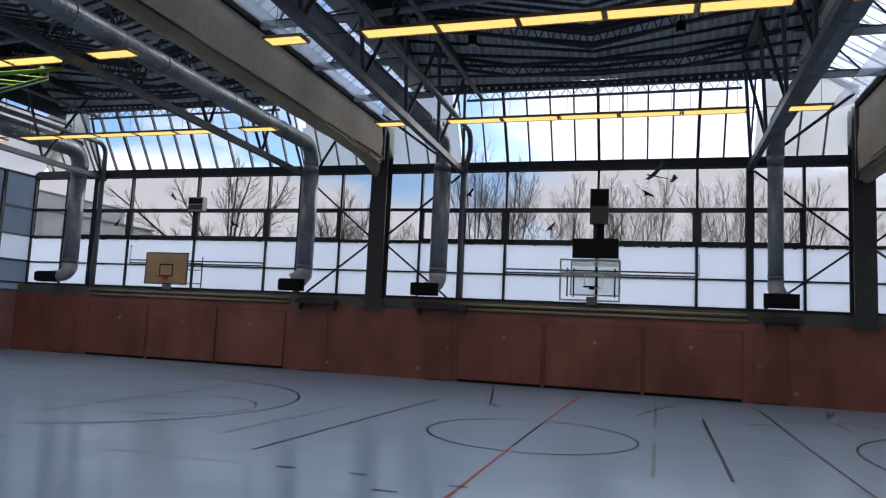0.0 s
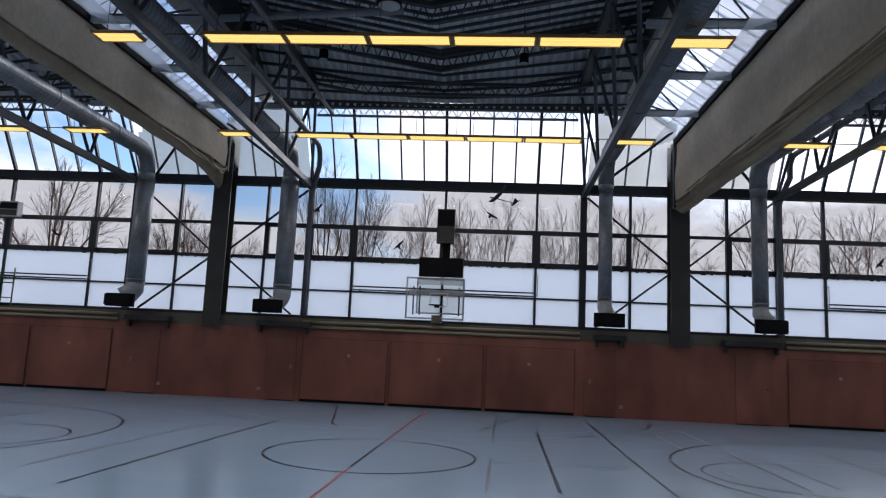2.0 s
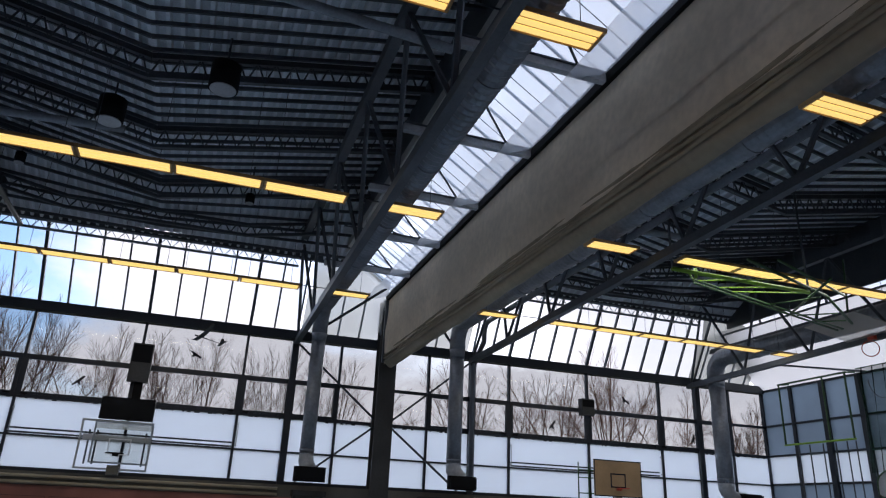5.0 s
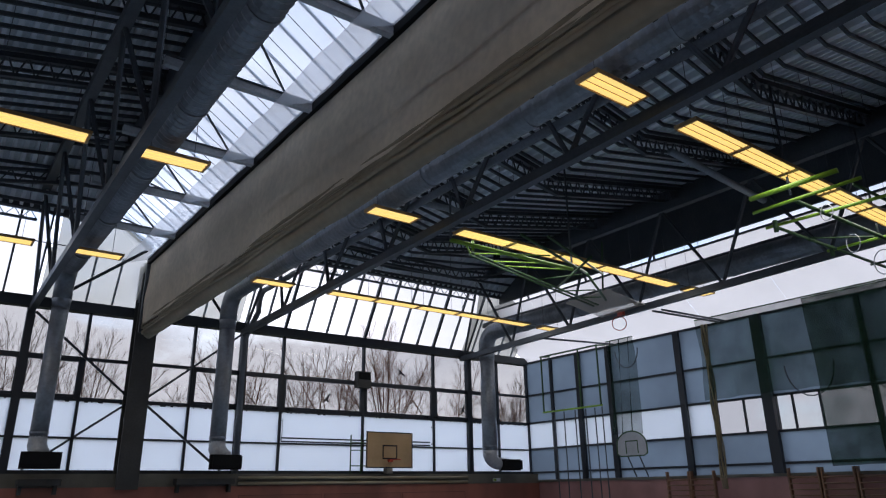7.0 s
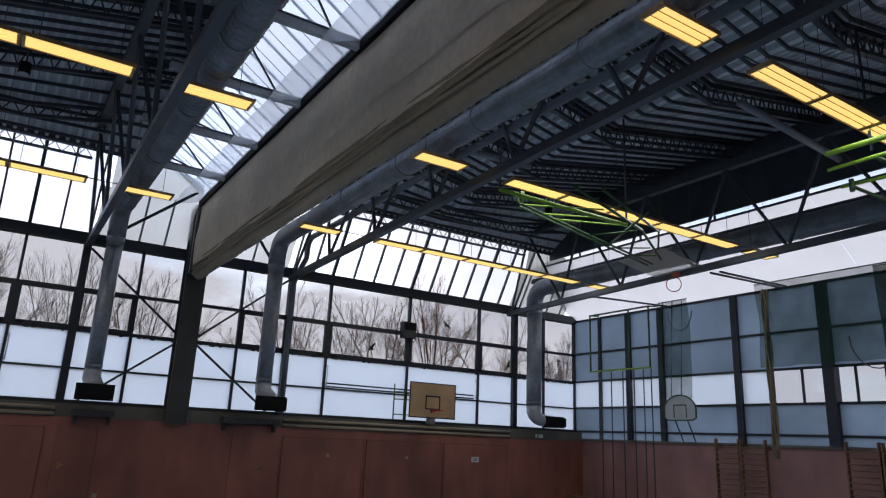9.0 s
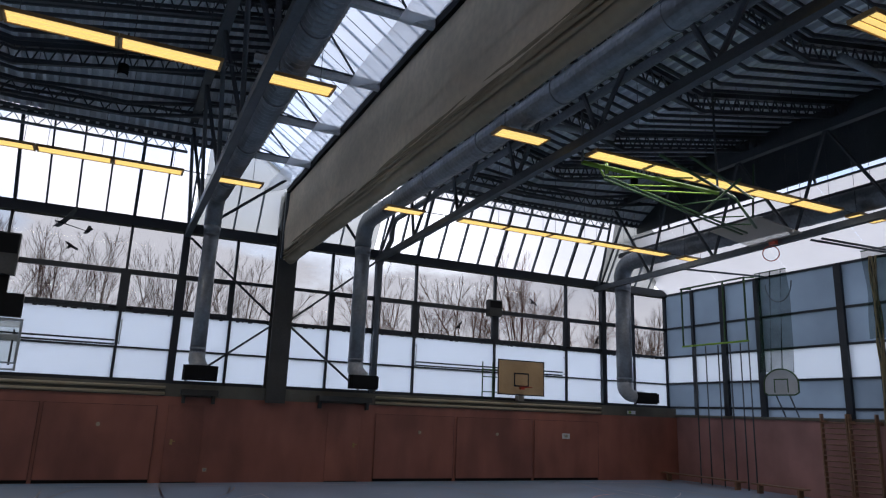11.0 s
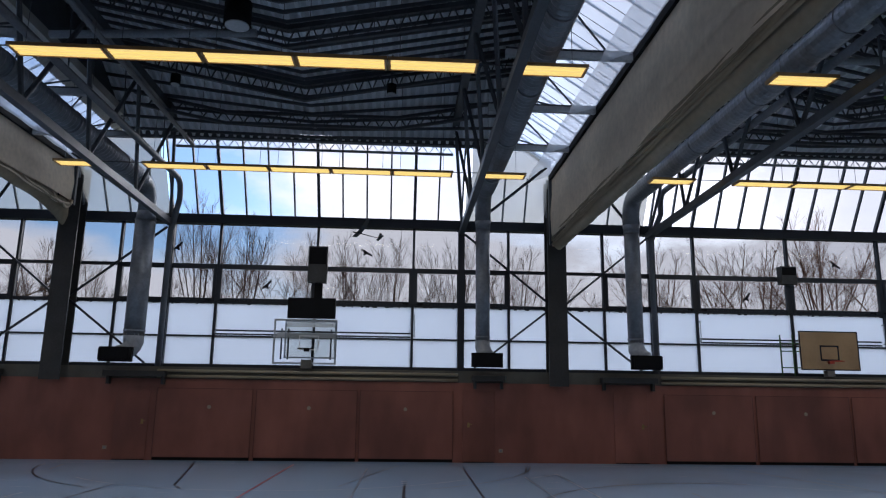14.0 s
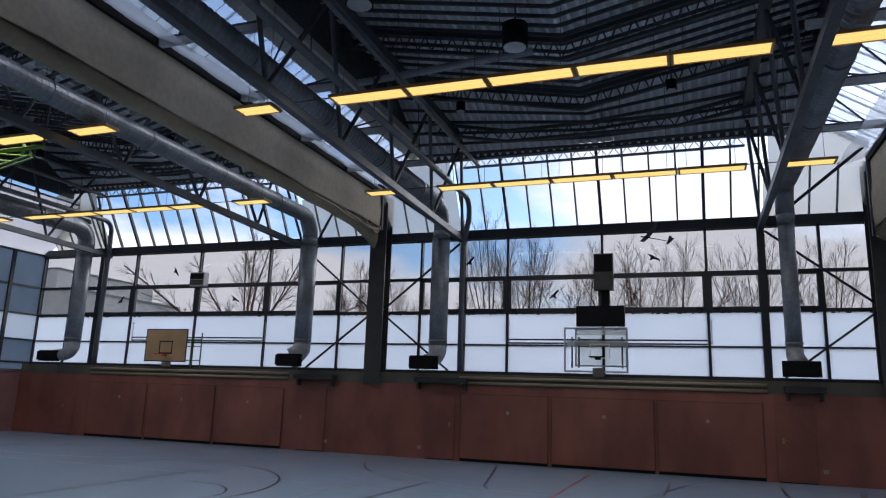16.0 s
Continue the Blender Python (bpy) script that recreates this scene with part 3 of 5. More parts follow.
def skylight(c, sx):
    k = thing("skylight", "long sloped skylight with a translucent veil beside the divider", "skylight", "skylights", "structure")
    x0, z0, x1, z1 = c + sx * 7.45, 8.6, c + sx * 6.14, 9.486
    n = 30
    for i in range(n):
        y0, y1 = -0.9 + (BACK + 0.9) * i / n, -0.9 + (BACK + 0.9) * (i + 1) / n
        s = Shape()
        s.add([(x0, y0, z0), (x1, y0, z1), (x1, y1, z1), (x0, y1, z0)], [(0, 1, 2, 3)])
        part("pane", s, M_GLASS_PALE, k).visible_shadow = False
        s = Shape()
        s.beam((x0, y0, z0 + 0.03), (x1, y0, z1 + 0.03), 0.03, 0.04)
        part("rafter", s, M_WHITE_BAR, k)
        s = Shape()
        s.beam((x0, y0 - 0.38, z0 - 0.03), (x1, y0 - 0.38, z1 - 0.03), 0.01, 0.01)
        part("glazing_wire", s, M_STEEL, k)
    # corrugated pale sheet and a steel plate between the panes and the roof edge
    s = Shape()
    m = int(2 * (-0.9 - BACK) / 0.16)
    for i in range(m + 1):
        y, up = -0.9 + (BACK + 0.9) * i / m, 0.025 * (i % 2)
        s.v += [(x1, y, z1 + 0.005 - up), (c + sx * 5.8, y, 9.715 - up)]
    s.f += [(2 * i, 2 * i + 1, 2 * i + 3, 2 * i + 2) for i in range(m)]
    part("corrugated_curb", s, M_CURB, k, "pale grey corrugated sheet")
    s = Shape()
    s.add([(c + sx * a, y, z + d) for d in (0, 0.02) for a, y, z in ((5.8, -0.9, 9.715), (5.8, BACK, 9.715), (5.6, BACK, 9.85), (5.6, -0.9, 9.85))], [(0, 1, 2, 3), (7, 6, 5, 4), (0, 4, 5, 1), (1, 5, 6, 2), (2, 6, 7, 3), (3, 7, 4, 0)])
    part("edge_plate", s, M_STEEL, k, "dark steel edge plate")
    m = 24
    for i in range(m):
        y0, y1 = -0.95 + (BACK + 0.95) * i / m, -0.95 + (BACK + 0.95) * (i + 1) / m
        s = Shape()
        q = 4
        for a in range(q + 1):
            for b in range(q + 1):
                u, w = a / q, b / q
                s.v.append((c + sx * (6.42 + 0.70 * u), y0 + (y1 - y0) * w, 8.30 + 0.21 * u + 0.03 * math.sin(2.3 * (y0 + (y1 - y0) * w)) * (1 - u) + 0.012 * math.sin(5.1 * (y0 + (y1 - y0) * w) + 5 * u)))
        for a in range(q):
            for b in range(q):
                p = a * (q + 1) + b
                s.f.append((p, p + 1, p + q + 2, p + q + 1))
        part("veil", s, M_VEIL, k, "milky translucent plastic veil", True)
    y = -3.55
    while y > BACK:
        s = Shape()
        s.box(min(c + sx * 4.6, c + sx * 7.2), max(c + sx * 4.6, c + sx * 7.2), y - 0.06, y + 0.06, 8.385, 8.525)
        beam = part("cross_beam", s, M_BEAM, k)
        for z in (8.54,):
            s = Shape()
            s.box(min(c + sx * 4.6, c + sx * 7.2), max(c + sx * 4.6, c + sx * 7.2), y - 0.09, y + 0.09, z - 0.01, z + 0.01)
            part("flange", s, M_STEEL, beam, "dark beam flange")
        for d in (1.0, -1.0):
            s = Shape()
            s.tube([(c + sx * 5.45, y + d, 9.2), (c + sx * 6.6, y + 0.12 * d, 8.5)], 0.025, 6)
            part("tie_rod", s, M_STEEL, k)
        y -= 2.68
    return k


def side_pipe(c, sx):
    p = thing("heating_main", "grey steel pipe along the girder bending down at the glazing", "pipe", "heating mains")
    x, z = c + sx * 4.2, 8.15
    s = Shape()
    s.tube([(x, BACK + 0.2, z), (x, -12, z), (x, -6, z)] + arc((x, -0.95, z - 0.4), 0.4, 90, 0, (0, 1, 0), (0, 0, 1), 6) + [(x, -0.55, 7.5), (c + sx * 4.38, -0.34, 6.95), (c + sx * 4.47, -0.28, 6.6), (c + sx * 4.47, -0.28, 2.52)], 0.09, 12)
    part("tube", s, M_PIPE_GREY, p, "", True)
    s = Shape()
    s.tube([(c + sx * 3.6, BACK + 0.2, 8.9), (c + sx * 3.6, -10, 8.9), (c + sx * 3.58, -1.62, 8.9)], 0.06, 10)
    part("return_tube", s, M_PIPE_GREY, p, "", True)
    for i in range(7):
        y = -2.2 - 2.87 * i
        s = Shape()
        s.tube([(x, y, z), (x + sx * 0.1, y, 9.7)], 0.015, 5)
        part("hanger", s, M_STEEL, p)
    return p


for c in FIELDS:
    for sx in (-1, 1):
        girder(c, sx)
        if sx < 0:
            side_pipe(c, sx)
        duct(c, sx, {(-15, 1): -0.28, (0, -1): -0.33, (0, 1): 0.1, (15, -1): 0.18, (15, 1): 0.75, (-15, -1): -0.75}[(int(c), sx)], {(0, 1): 0.215, (15, -1): 0.235}.get((int(c), sx), 0.29))
        if abs(c + sx * 7.5) < 20:
            skylight(c, sx)


# ---- roof decks ----
HIP = -4.3


def roof(n, c):
    r = thing("roof_%d" % n, "dark corrugated steel roof deck on lattice joists", "roof", kind="structure")
    s, dark = Shape(), Shape()
    zc = 9.85
    for sx in (-1, 1):
        m = 23
        for i in range(m):
            for (a, da), (b, db) in (((0, 0), (0.3, 0)), ((0.3, 0), (0.38, 0.15)), ((0.38, 0.15), (0.92, 0.15)), ((0.92, 0.15), (1, 0))):
                xa, xb = 5.6 * (i + a) / m, 5.6 * (i + b) / m
                za, zb = zc + 0.2 * xa + da, zc + 0.2 * xb + db
                (dark if da > 0.1 and db > 0.1 else s).add([(c + sx * xa, -1.35, 9.3 + da), (c + sx * xb, -1.35, 9.3 + db), (c + sx * xb, HIP, zb), (c + sx * xa, HIP, za), (c + sx * xb, BACK, zb), (c + sx * xa, BACK, za)], [(0, 1, 2, 3), (3, 2, 4, 5)])
    part("deck", s, M_DECK, r)
    # recess faces of the deck, their shade put into a darker colour
    part("acoustic_infill", dark, M_DECK_SHADE, r, "deck recesses between the ribs, painted darker as shade")
    s = Shape()
    y = -1.6
    while y > BACK:
        t = min(1.0, (-1.35 - y) / (-1.35 - HIP))
        for sx in (-1, 1):
            s.beam((c, y, 9.3 + (zc - 9.3) * t - 0.05), (c + sx * 5.6, y, 9.3 + (zc + 1.12 - 9.3) * t - 0.05), 0.05, 0.08)
        y -= 0.41
    part("purlin", s, M_STEEL, r)
    y = HIP
    while y > BACK:
        for sx in (-1, 1):
            s = Shape()
            s.beam((c, y, zc - 0.1), (c + sx * 5.6, y, zc + 1.02), 0.1, 0.12)
            s.beam((c, y, zc - 0.55), (c + sx * 5.6, y, zc + 0.57), 0.1, 0.08)
            for i in range(16):
                xa, xb = 5.6 * i / 16, 5.6 * (i + 0.5) / 16
                xc = 5.6 * (i + 1) / 16
                s.beam((c + sx * xa, y, zc - 0.55 + 0.2 * xa), (c + sx * xb, y, zc - 0.1 + 0.2 * xb), 0.03, 0.03)
                s.beam((c + sx * xb, y, zc - 0.1 + 0.2 * xb), (c + sx * xc, y, zc - 0.55 + 0.2 * xc), 0.03, 0.03)
            part("joist", s, M_STEEL, r)
        y -= 2.87
    s = Shape()
    s.box(c - 5.6, c + 5.6, -1.36, -1.26, 9.22, 9.42)
    part("fascia", s, M_STEEL, r)
    for za in (9.22, 9.55):
        s = Shape()
        s.beam((c - 2.4, -2.7, za), (c + 2.4, -2.7, za), 0.09, 0.08)
        s.beam((c - 2.4, -2.7, za), (c - 5.0, -2.7, za + 0.5), 0.09, 0.08)
        s.beam((c + 2.4, -2.7, za), (c + 5.0, -2.7, za + 0.5), 0.09, 0.08)
        part("edge_chord", s, M_STEEL, r)
    s = Shape()
    for i in range(24):
        xa = -4.6 + 9.2 * i / 24
        za, zb = 9.24 + 0.2 * max(0, abs(xa) - 2.4), 9.54 + 0.2 * max(0, abs(xa + 0.19) - 2.4)
        s.beam((c + xa, -2.7, za), (c + xa + 0.192, -2.7, zb), 0.03, 0.03)
        s.beam((c + xa + 0.192, -2.7, zb), (c + xa + 0.384, -2.7, za), 0.03, 0.03)
    part("edge_web", s, M_STEEL, r)
    for ya, xb in ((-7.3, -0.6), (-13.0, 0.6)):
        s = Shape()
        s.tube([(c + math.copysign(5.0, xb), ya, 9.3), (c + xb, ya - 0.2, 9.42)], 0.09, 10)
        part("tie_tube", s, M_STEEL_LIGHT, r, "", True)
    for sx in (-1, 1):
        s = Shape()
        low = 9.0 if abs(c + sx * 7) > 20 else 9.85
        s.box(min(c + sx * 5.6, c + sx * 5.66), max(c + sx * 5.6, c + sx * 5.66), BACK, -1.28, low, 11.1)
        part("side_fascia", s, M_STEEL, r)
        if low < 9.5:
            continue
        s = Shape()
        s.box(min(c + sx * 5.50, c + sx * 5.72), max(c + sx * 5.50, c + sx * 5.72), BACK, -1.28, 9.60, 9.84)
        part("curb", s, M_CURB, r, "pale roof curb beside the skylight")
    s = Shape()
    s.box(c - 4.1, c + 4.1, -1.62, -1.54, 8.86, 8.92)
    s.box(c - 4.1, c + 4.1, -1.62, -1.54, 9.12, 9.17)
    for i in range(22):
        xa = c - 4.1 + 8.2 * i / 22
        s.beam((xa, -1.58, 8.89), (xa + 8.2 / 44, -1.58, 9.14), 0.02, 0.02)
        s.beam((xa + 8.2 / 44, -1.58, 9.14), (xa + 8.2 / 22, -1.58, 8.89), 0.02, 0.02)
    part("edge_lattice", s, M_STEEL_LIGHT, r, "slim grey lattice beam at the roof edge")
    return r


for n, c in enumerate(FIELDS):
    roof(n + 1, c)


# ---- strip lights ----
def strip_light(x, y, length):
    l = thing("strip_light", "long lit yellow louvred strip light hung under the roof", "lamp", "strip lights")
    z = 7.33
    s = Shape()
    s.box(x, x + length - 0.008, y - 0.2, y + 0.2, z + 0.012, z + 0.045)
    case = part("housing", s, M_LAMP_BODY, l)
    for k in (-0.126, 0.0, 0.126):
        t = Shape()
        t.box(x + 0.05, x + length - 0.06, y + k - 0.043, y + k + 0.043, z - 0.01, z + 0.011)
        part("tube_louvre", t, M_LAMP, case, "glowing yellow louvre")
    for k in (x + 0.005, x + length - 0.055):
        s = Shape()
        s.box(k, k + 0.041, y - 0.2, y + 0.2, z - 0.02, z + 0.012)
        part("end_cap", s, M_LAMP_BODY, l)
    for k in (-0.2, 0.188):
        s = Shape()
        s.box(x + 0.046, x + length - 0.055, y + k, y + k + 0.012, z - 0.018, z + 0.012)
        part("side_lip", s, M_LAMP_BODY, case)
    for k in (0.2, length - 0.25):
        off = abs((x + k + 7.5) % 15 - 7.5)
        s = Shape()
        s.tube([(x + k, y, z + 0.04), (x + k, y, 9.9 + 0.2 * off if off < 5.5 else 8.7 + 0.6 * (7.45 - off))], 0.006, 5)
        part("hanger", s, M_STEEL, l)
    return l


for c in FIELDS:
    for y in (-4.5, -10.5, -16.3):
        for i in range(5):
            strip_light(c - 3.83 + 0.0085 * c + 1.545 * i, y, 1.545)
        strip_light(c + 4.6, y, 1.17)
        s = Shape()
        s.tube([(c - 5.9, y, 7.395), (c + 5.7, y, 7.395)], 0.012, 6)
        tagged(part("carrier_rod", s, M_STEEL, None, "", True), "thin dark rod carrying a row of strip lights", "rod", "lamp carriers")
        strip_light(c - 5.97, y, 0.9 if c == 0 else 1.15)


# ---- end walls ----
def end_wall(name, sx, upper):
    w = thing(name, "end wall with pink lower panels and blue-grey glazing above", "wall", kind="structure")
    x = sx * 23.1
    lo, hi = min(x, x + sx * 0.3), max(x, x + sx * 0.3)
    s = Shape()
    s.box(lo, hi, BACK, 0.1, Z0, 2.18)
    part("lower_wall", s, M_WALL_PINK, w)
    s = Shape()
    s.box(min(x - sx * 0.06, hi if sx > 0 else lo), max(x - sx * 0.06, hi if sx > 0 else lo), BACK, 0, 2.18, 2.27)
    part("sill", s, M_LEDGE, w)
    ys = (0, -1.5, -3.0, -4.55, -7.6, -8.7, -10.55, -13.55, -16.55, -19.55, -22.55, BACK)
    for y in ys[:-1]:
        s = Shape()
        h = 0.16 if y in (-10.55, -19.55) else 0.11 if y in (-3.0, -4.55, -7.6) else 0.07
        s.box(x - h, x + h, y - h, y + h, 2.27, 7.0)
        part("mullion", s, M_FRAME, w)
    for z in (2.55, 3.46, 4.50, 5.63, 7.0):
        s = Shape()
        s.box(x - 0.05, x + 0.05, BACK, 0, z - 0.035, z + 0.035)
        part("transom", s, M_FRAME, w)
    for z0, z1, row in ((2.27, 3.46, 0), (3.46, 4.50, 1), (4.50, 5.63, 2), (5.63, 7.0, 3)):
        for y0, y1 in zip(ys, ys[1:]):
            m = upper if row != 1 else (M_GLASS if y0 <= -8.6 else M_FROST)
            s = Shape()
            s.box(min(x, x + sx * 0.012), max(x, x + sx * 0.012), y1, y0, z0, z1)
            part("pane", s, m, w)
    for y in (-9.7, -11.25, -12.05):
        s = Shape()
        s.box(x - 0.03, x + 0.03, y - 0.03, y + 0.03, 3.46, 4.50)
        part("thin_mullion", s, M_FRAME, w)
    n = 8
    for i in range(n):
        y0, y1 = BACK * i / n, BACK * (i + 1) / n + 0.004
        s = Shape()
        s.add([(x, y0, 7.03), (x, y1, 7.03), (sx * 20.67, y1, 8.84), (sx * 20.67, y0, 8.84)], [(0, 1, 2, 3)])
        part("milky_sheet", s, M_ENDSHEET, w)
        s = Shape()
        s.add([(sx * 20.67, y0, 8.84), (sx * 20.67, y1, 8.84), (sx * 20.65, y1, 9.0), (sx * 20.65, y0, 9.0)], [(0, 1, 2, 3)])
        part("top_pane", s, M_GLASS, w)
        s = Shape()
        s.beam((sx * 20.67, y0, 8.84), (sx * 20.65, y0, 9.0), 0.06, 0.06)
        part("top_bar", s, M_STEEL, w)
    s = Shape()
    s.beam((sx * 20.67, 0, 8.84), (sx * 20.67, BACK, 8.84), 0.06, 0.06)
    part("top_rail", s, M_STEEL, w)
    for z, xx in ((8.2, 20.3),):
        s = Shape()
        s.beam((sx * xx, -0.6, z), (sx * xx, BACK, z), 0.14, 0.16)
        part("wall_beam", s, M_STEEL, w)
    return w


end_wall("wall_east", 1, M_PANEL_DIM)
end_wall("wall_west", -1, M_PANEL_DIM)


# ---- materials of the things ----
M_WHITE = material("white_paint", (0.72, 0.73, 0.72), 0.45)
M_GREEN = material("bright_green_tube", (0.26, 0.46, 0.03), 0.45)
M_GREEN_DARK = material("dull_green_tube", (0.04, 0.095, 0.03), 0.5)
M_ORANGE = material("orange_red_rim", (0.55, 0.07, 0.03), 0.4)
M_WOOD = material("varnished_wood", (0.27, 0.15, 0.085), 0.5, 0, (18, 0.2), (3, 0.2))
M_ROPE = material("hemp_rope", (0.30, 0.25, 0.14), 0.9)
M_LINE_BLACK = material("black_court_line", (0.008, 0.012, 0.026), 0.35, spec=0.2)
M_LINE_GREY = material("worn_grey_court_line", (0.17, 0.21, 0.27), 0.35, spec=0.3)
M_LINE_RED = material("red_court_line", (0.42, 0.07, 0.08), 0.4)
M_BRASS = material("tarnished_brass", (0.42, 0.30, 0.12), 0.4, 0.8)
M_TAN = material("yellowed_plastic", (0.42, 0.36, 0.26), 0.5)
M_RENDERED = material("far_pale_render", (0.86, 0.86, 0.85), 0.9)
M_ACRYL = clear_glass("acrylic_board", (0.86, 0.87, 0.85))
M_MILKY_BOARD = frosted("scuffed_acrylic_board", (0.86, 0.82, 0.74), 0.55)


# ---- basketball boards on the window wall ----
def rim(parent, x, y, z, mat):
    s = Shape()
    s.tube([(x + 0.225 * math.cos(a * 0.3142), y - 0.30 + 0.225 * math.sin(a * 0.3142), z) for a in range(21)], 0.012, 6, None, False)
    r = part("rim", s, mat, parent, "", True)
    s = Shape()
    s.box(x - 0.08, x + 0.08, y - 0.085, y, z - 0.07, z + 0.02)
    part("rim_bracket", s, mat, parent)
    return r


def plywood_board(cx, side):
    h = thing("basketball_board", "tan plywood basketball board with a black border and rim", "basketball hoop", "boards on the window wall")
    y, x0, x1, z0, z1 = -0.66, cx - 0.94, cx + 0.94, 2.68, 3.875
    s = Shape()
    s.box(x0, x1, y, y + 0.03, z0, z1, 0.006)
    board = part("board", s, M_YELLOWBOARD, h)
    part("border", frame_rect(Shape(), x0, x1, z0, z1, y - 0.001, 0.035, 0.004), M_LINE_BLACK, board)
    part("inner_square", frame_rect(Shape(), cx - 0.3, cx + 0.3, 2.97, 3.44, y - 0.001, 0.045, 0.004), M_LINE_BLACK, board)
    rim(h, cx, y - 0.005, 2.95, M_ORANGE)
    bx = cx + side * 1.25
    for x in (bx - 0.2, bx + 0.2):
        s = Shape()
        s.tube([(x, -0.5, 2.5), (x, -0.5, 3.75)], 0.025, 6)
        part("bracket_post", s, M_GREEN_DARK, h)
    for z in (2.75, 3.25, 3.5):
        s = Shape()
        s.tube([(bx + side * 0.2, -0.5, z), (cx + side * 0.5, -0.55, z)], 0.02, 6)
        part("bracket_rail", s, M_GREEN_DARK, h)
    s = Shape()
    s.box(cx - 0.12, cx + 0.12, -0.66, -0.45, 2.5, 2.68)
    part("foot_block", s, M_CONCRETE, h)
    return h


plywood_board(15.84, -1)
plywood_board(-15.77, 1)


def glass_board(cx):
    h = thing("basketball_backstop", "clear basketball board in a pale tube frame with black pad", "basketball hoop")
    y = -0.75
    part("outer_frame", frame_rect(Shape(), cx - 1.0, cx + 0.86, 2.62, 3.94, y + 0.2, 0.05, 0.05), M_GREYTUBE, h)
    s = Shape()
    s.box(cx - 0.62, cx + 0.88, y, y + 0.012, 2.80, 3.85)
    part("glass", s, M_ACRYL, h).visible_shadow = False
    part("board_frame", frame_rect(Shape(), cx - 0.64, cx + 0.86, 2.78, 3.90, y, 0.045, 0.03), M_STEEL_LIGHT, h)
    part("inner_square", frame_rect(Shape(), cx - 0.22, cx + 0.36, 3.02, 3.45, y - 0.004, 0.03, 0.006), M_WHITE, h)
    s = Shape()
    s.box(cx - 0.62, cx + 0.84, y + 0.02, y + 0.06, 3.70, 3.92)
    part("upper_plate", s, M_MILKY_BOARD, h)
    s = Shape()
    s.box(cx - 0.90, cx + 0.86, y + 0.08, y + 0.11, 3.38, 3.53)
    part("cross_plate", s, M_GREYTUBE, h)
    for x in (-0.75, -0.55, 0.7):
        s = Shape()
        s.tube([(cx + x, y + 0.12, 2.75), (cx + x, y + 0.12, 3.65)], 0.025, 6)
        part("upright", s, M_STEEL, h)
    s = Shape()
    s.box(cx - 0.60, cx + 0.80, y - 0.05, y + 0.15, 3.96, 4.56, 0.02)
    part("top_pad", s, M_BLACK, h, "black padded box")
    rim(h, cx + 0.02, y - 0.01, 3.05, M_BLACK)
    s = Shape()
    s.box(cx - 0.14, cx + 0.16, y + 0.0, y + 0.3, 2.5, 2.75)
    part("foot_block", s, M_LEDGE, h)
    return h


glass_board(-0.1)


def loudspeaker(x, z0, z1, w, mat, label):
    l = thing("loudspeaker", label, "loudspeaker", "loudspeakers on the mullions")
    s = Shape()
    s.box(x - w, x + w, -0.36, -0.08, z0, z1, 0.015)
    box = part("cabinet", s, mat, l)
    s = Shape()
    s.box(x - w + 0.03, x + w - 0.03, -0.372, -0.36, z0 + (z1 - z0) * 0.5, z1 - 0.04)
    part("grille", s, M_BLACK, box)
    s = Shape()
    s.box(x - w + 0.03, x + w - 0.03, -0.368, -0.36, z0 + 0.04, z0 + (z1 - z0) * 0.45)
    part("front_plate", s, M_COLUMN, box)
    s = Shape()
    s.box(x - 0.04, x + 0.04, -0.1, -0.05, z0 + 0.1, z1 - 0.1)
    part("bracket", s, M_STEEL, l)
    return l


loudspeaker(0.06, 5.10, 6.22, 0.29, M_COLUMN, "tall dark loudspeaker box fixed to the window mullion")
loudspeaker(-14.95, 5.52, 6.04, 0.33, M_GREYTUBE, "grey loudspeaker box fixed to the window mullion")
loudspeaker(14.95, 5.38, 5.95, 0.26, M_COLUMN, "dark loudspeaker box fixed to the window mullion")
s = Shape()
s.box(-0.02, 0.22, -0.2, -0.05, 4.5, 5.1)
tagged(part("speaker_pole", s, M_BLACK), "black pole below the tall loudspeaker", "pole")

# guard bars before the film panes
for c in FIELDS:
    b = thing("guard_bar", "dark double guard bar before the frosted panes", "rail", "guard bars", "structure")
    for z in (3.61, 3.50):
        s = Shape()
        s.box(c - 2.95, c + 2.95, -0.11, -0.075, z - 0.024, z + 0.024)
        part("bar", s, M_FRAME, b)

# plain dark stickers on the upper panes
for x, z, a in ((-1.51, 5.01, 42), (1.51, 6.12, -32), (13.67, 4.95, 48), (16.7, 6.1, -38), (-4.3, 6.16, 45), (-16.25, 6.17, -60), (-13.43, 5.06, -35), (-18.8, 5.06, 45), (19.6, 4.88, 60)):
    s = Shape()
    u, v = Vector((math.cos(radians(a)), 0, math.sin(radians(a)))), Vector((-math.sin(radians(a)), 0, math.cos(radians(a))))
    o = Vector((x, -0.012, z))
    vs = [o + u * p + v * q for p, q in ((-0.22, 0.01), (-0.06, 0.045), (0.0, 0.04), (0.2, 0.05), (0.22, 0.0), (0.03, -0.035), (0.0, -0.11), (-0.05, -0.11), (-0.05, -0.03))]
    n = len(vs)
    s.add([p + Vector((0, d, 0)) for d in (0, 0.006) for p in vs], [tuple(range(n)), tuple(range(2 * n - 1, n - 1, -1))] + [(i, n + i, n + (i + 1) % n, (i + 1) % n) for i in range(n)])
    tagged(part("window_sticker", s, M_BLACK), "small black sticker on a clear window pane", "sticker", "window stickers")

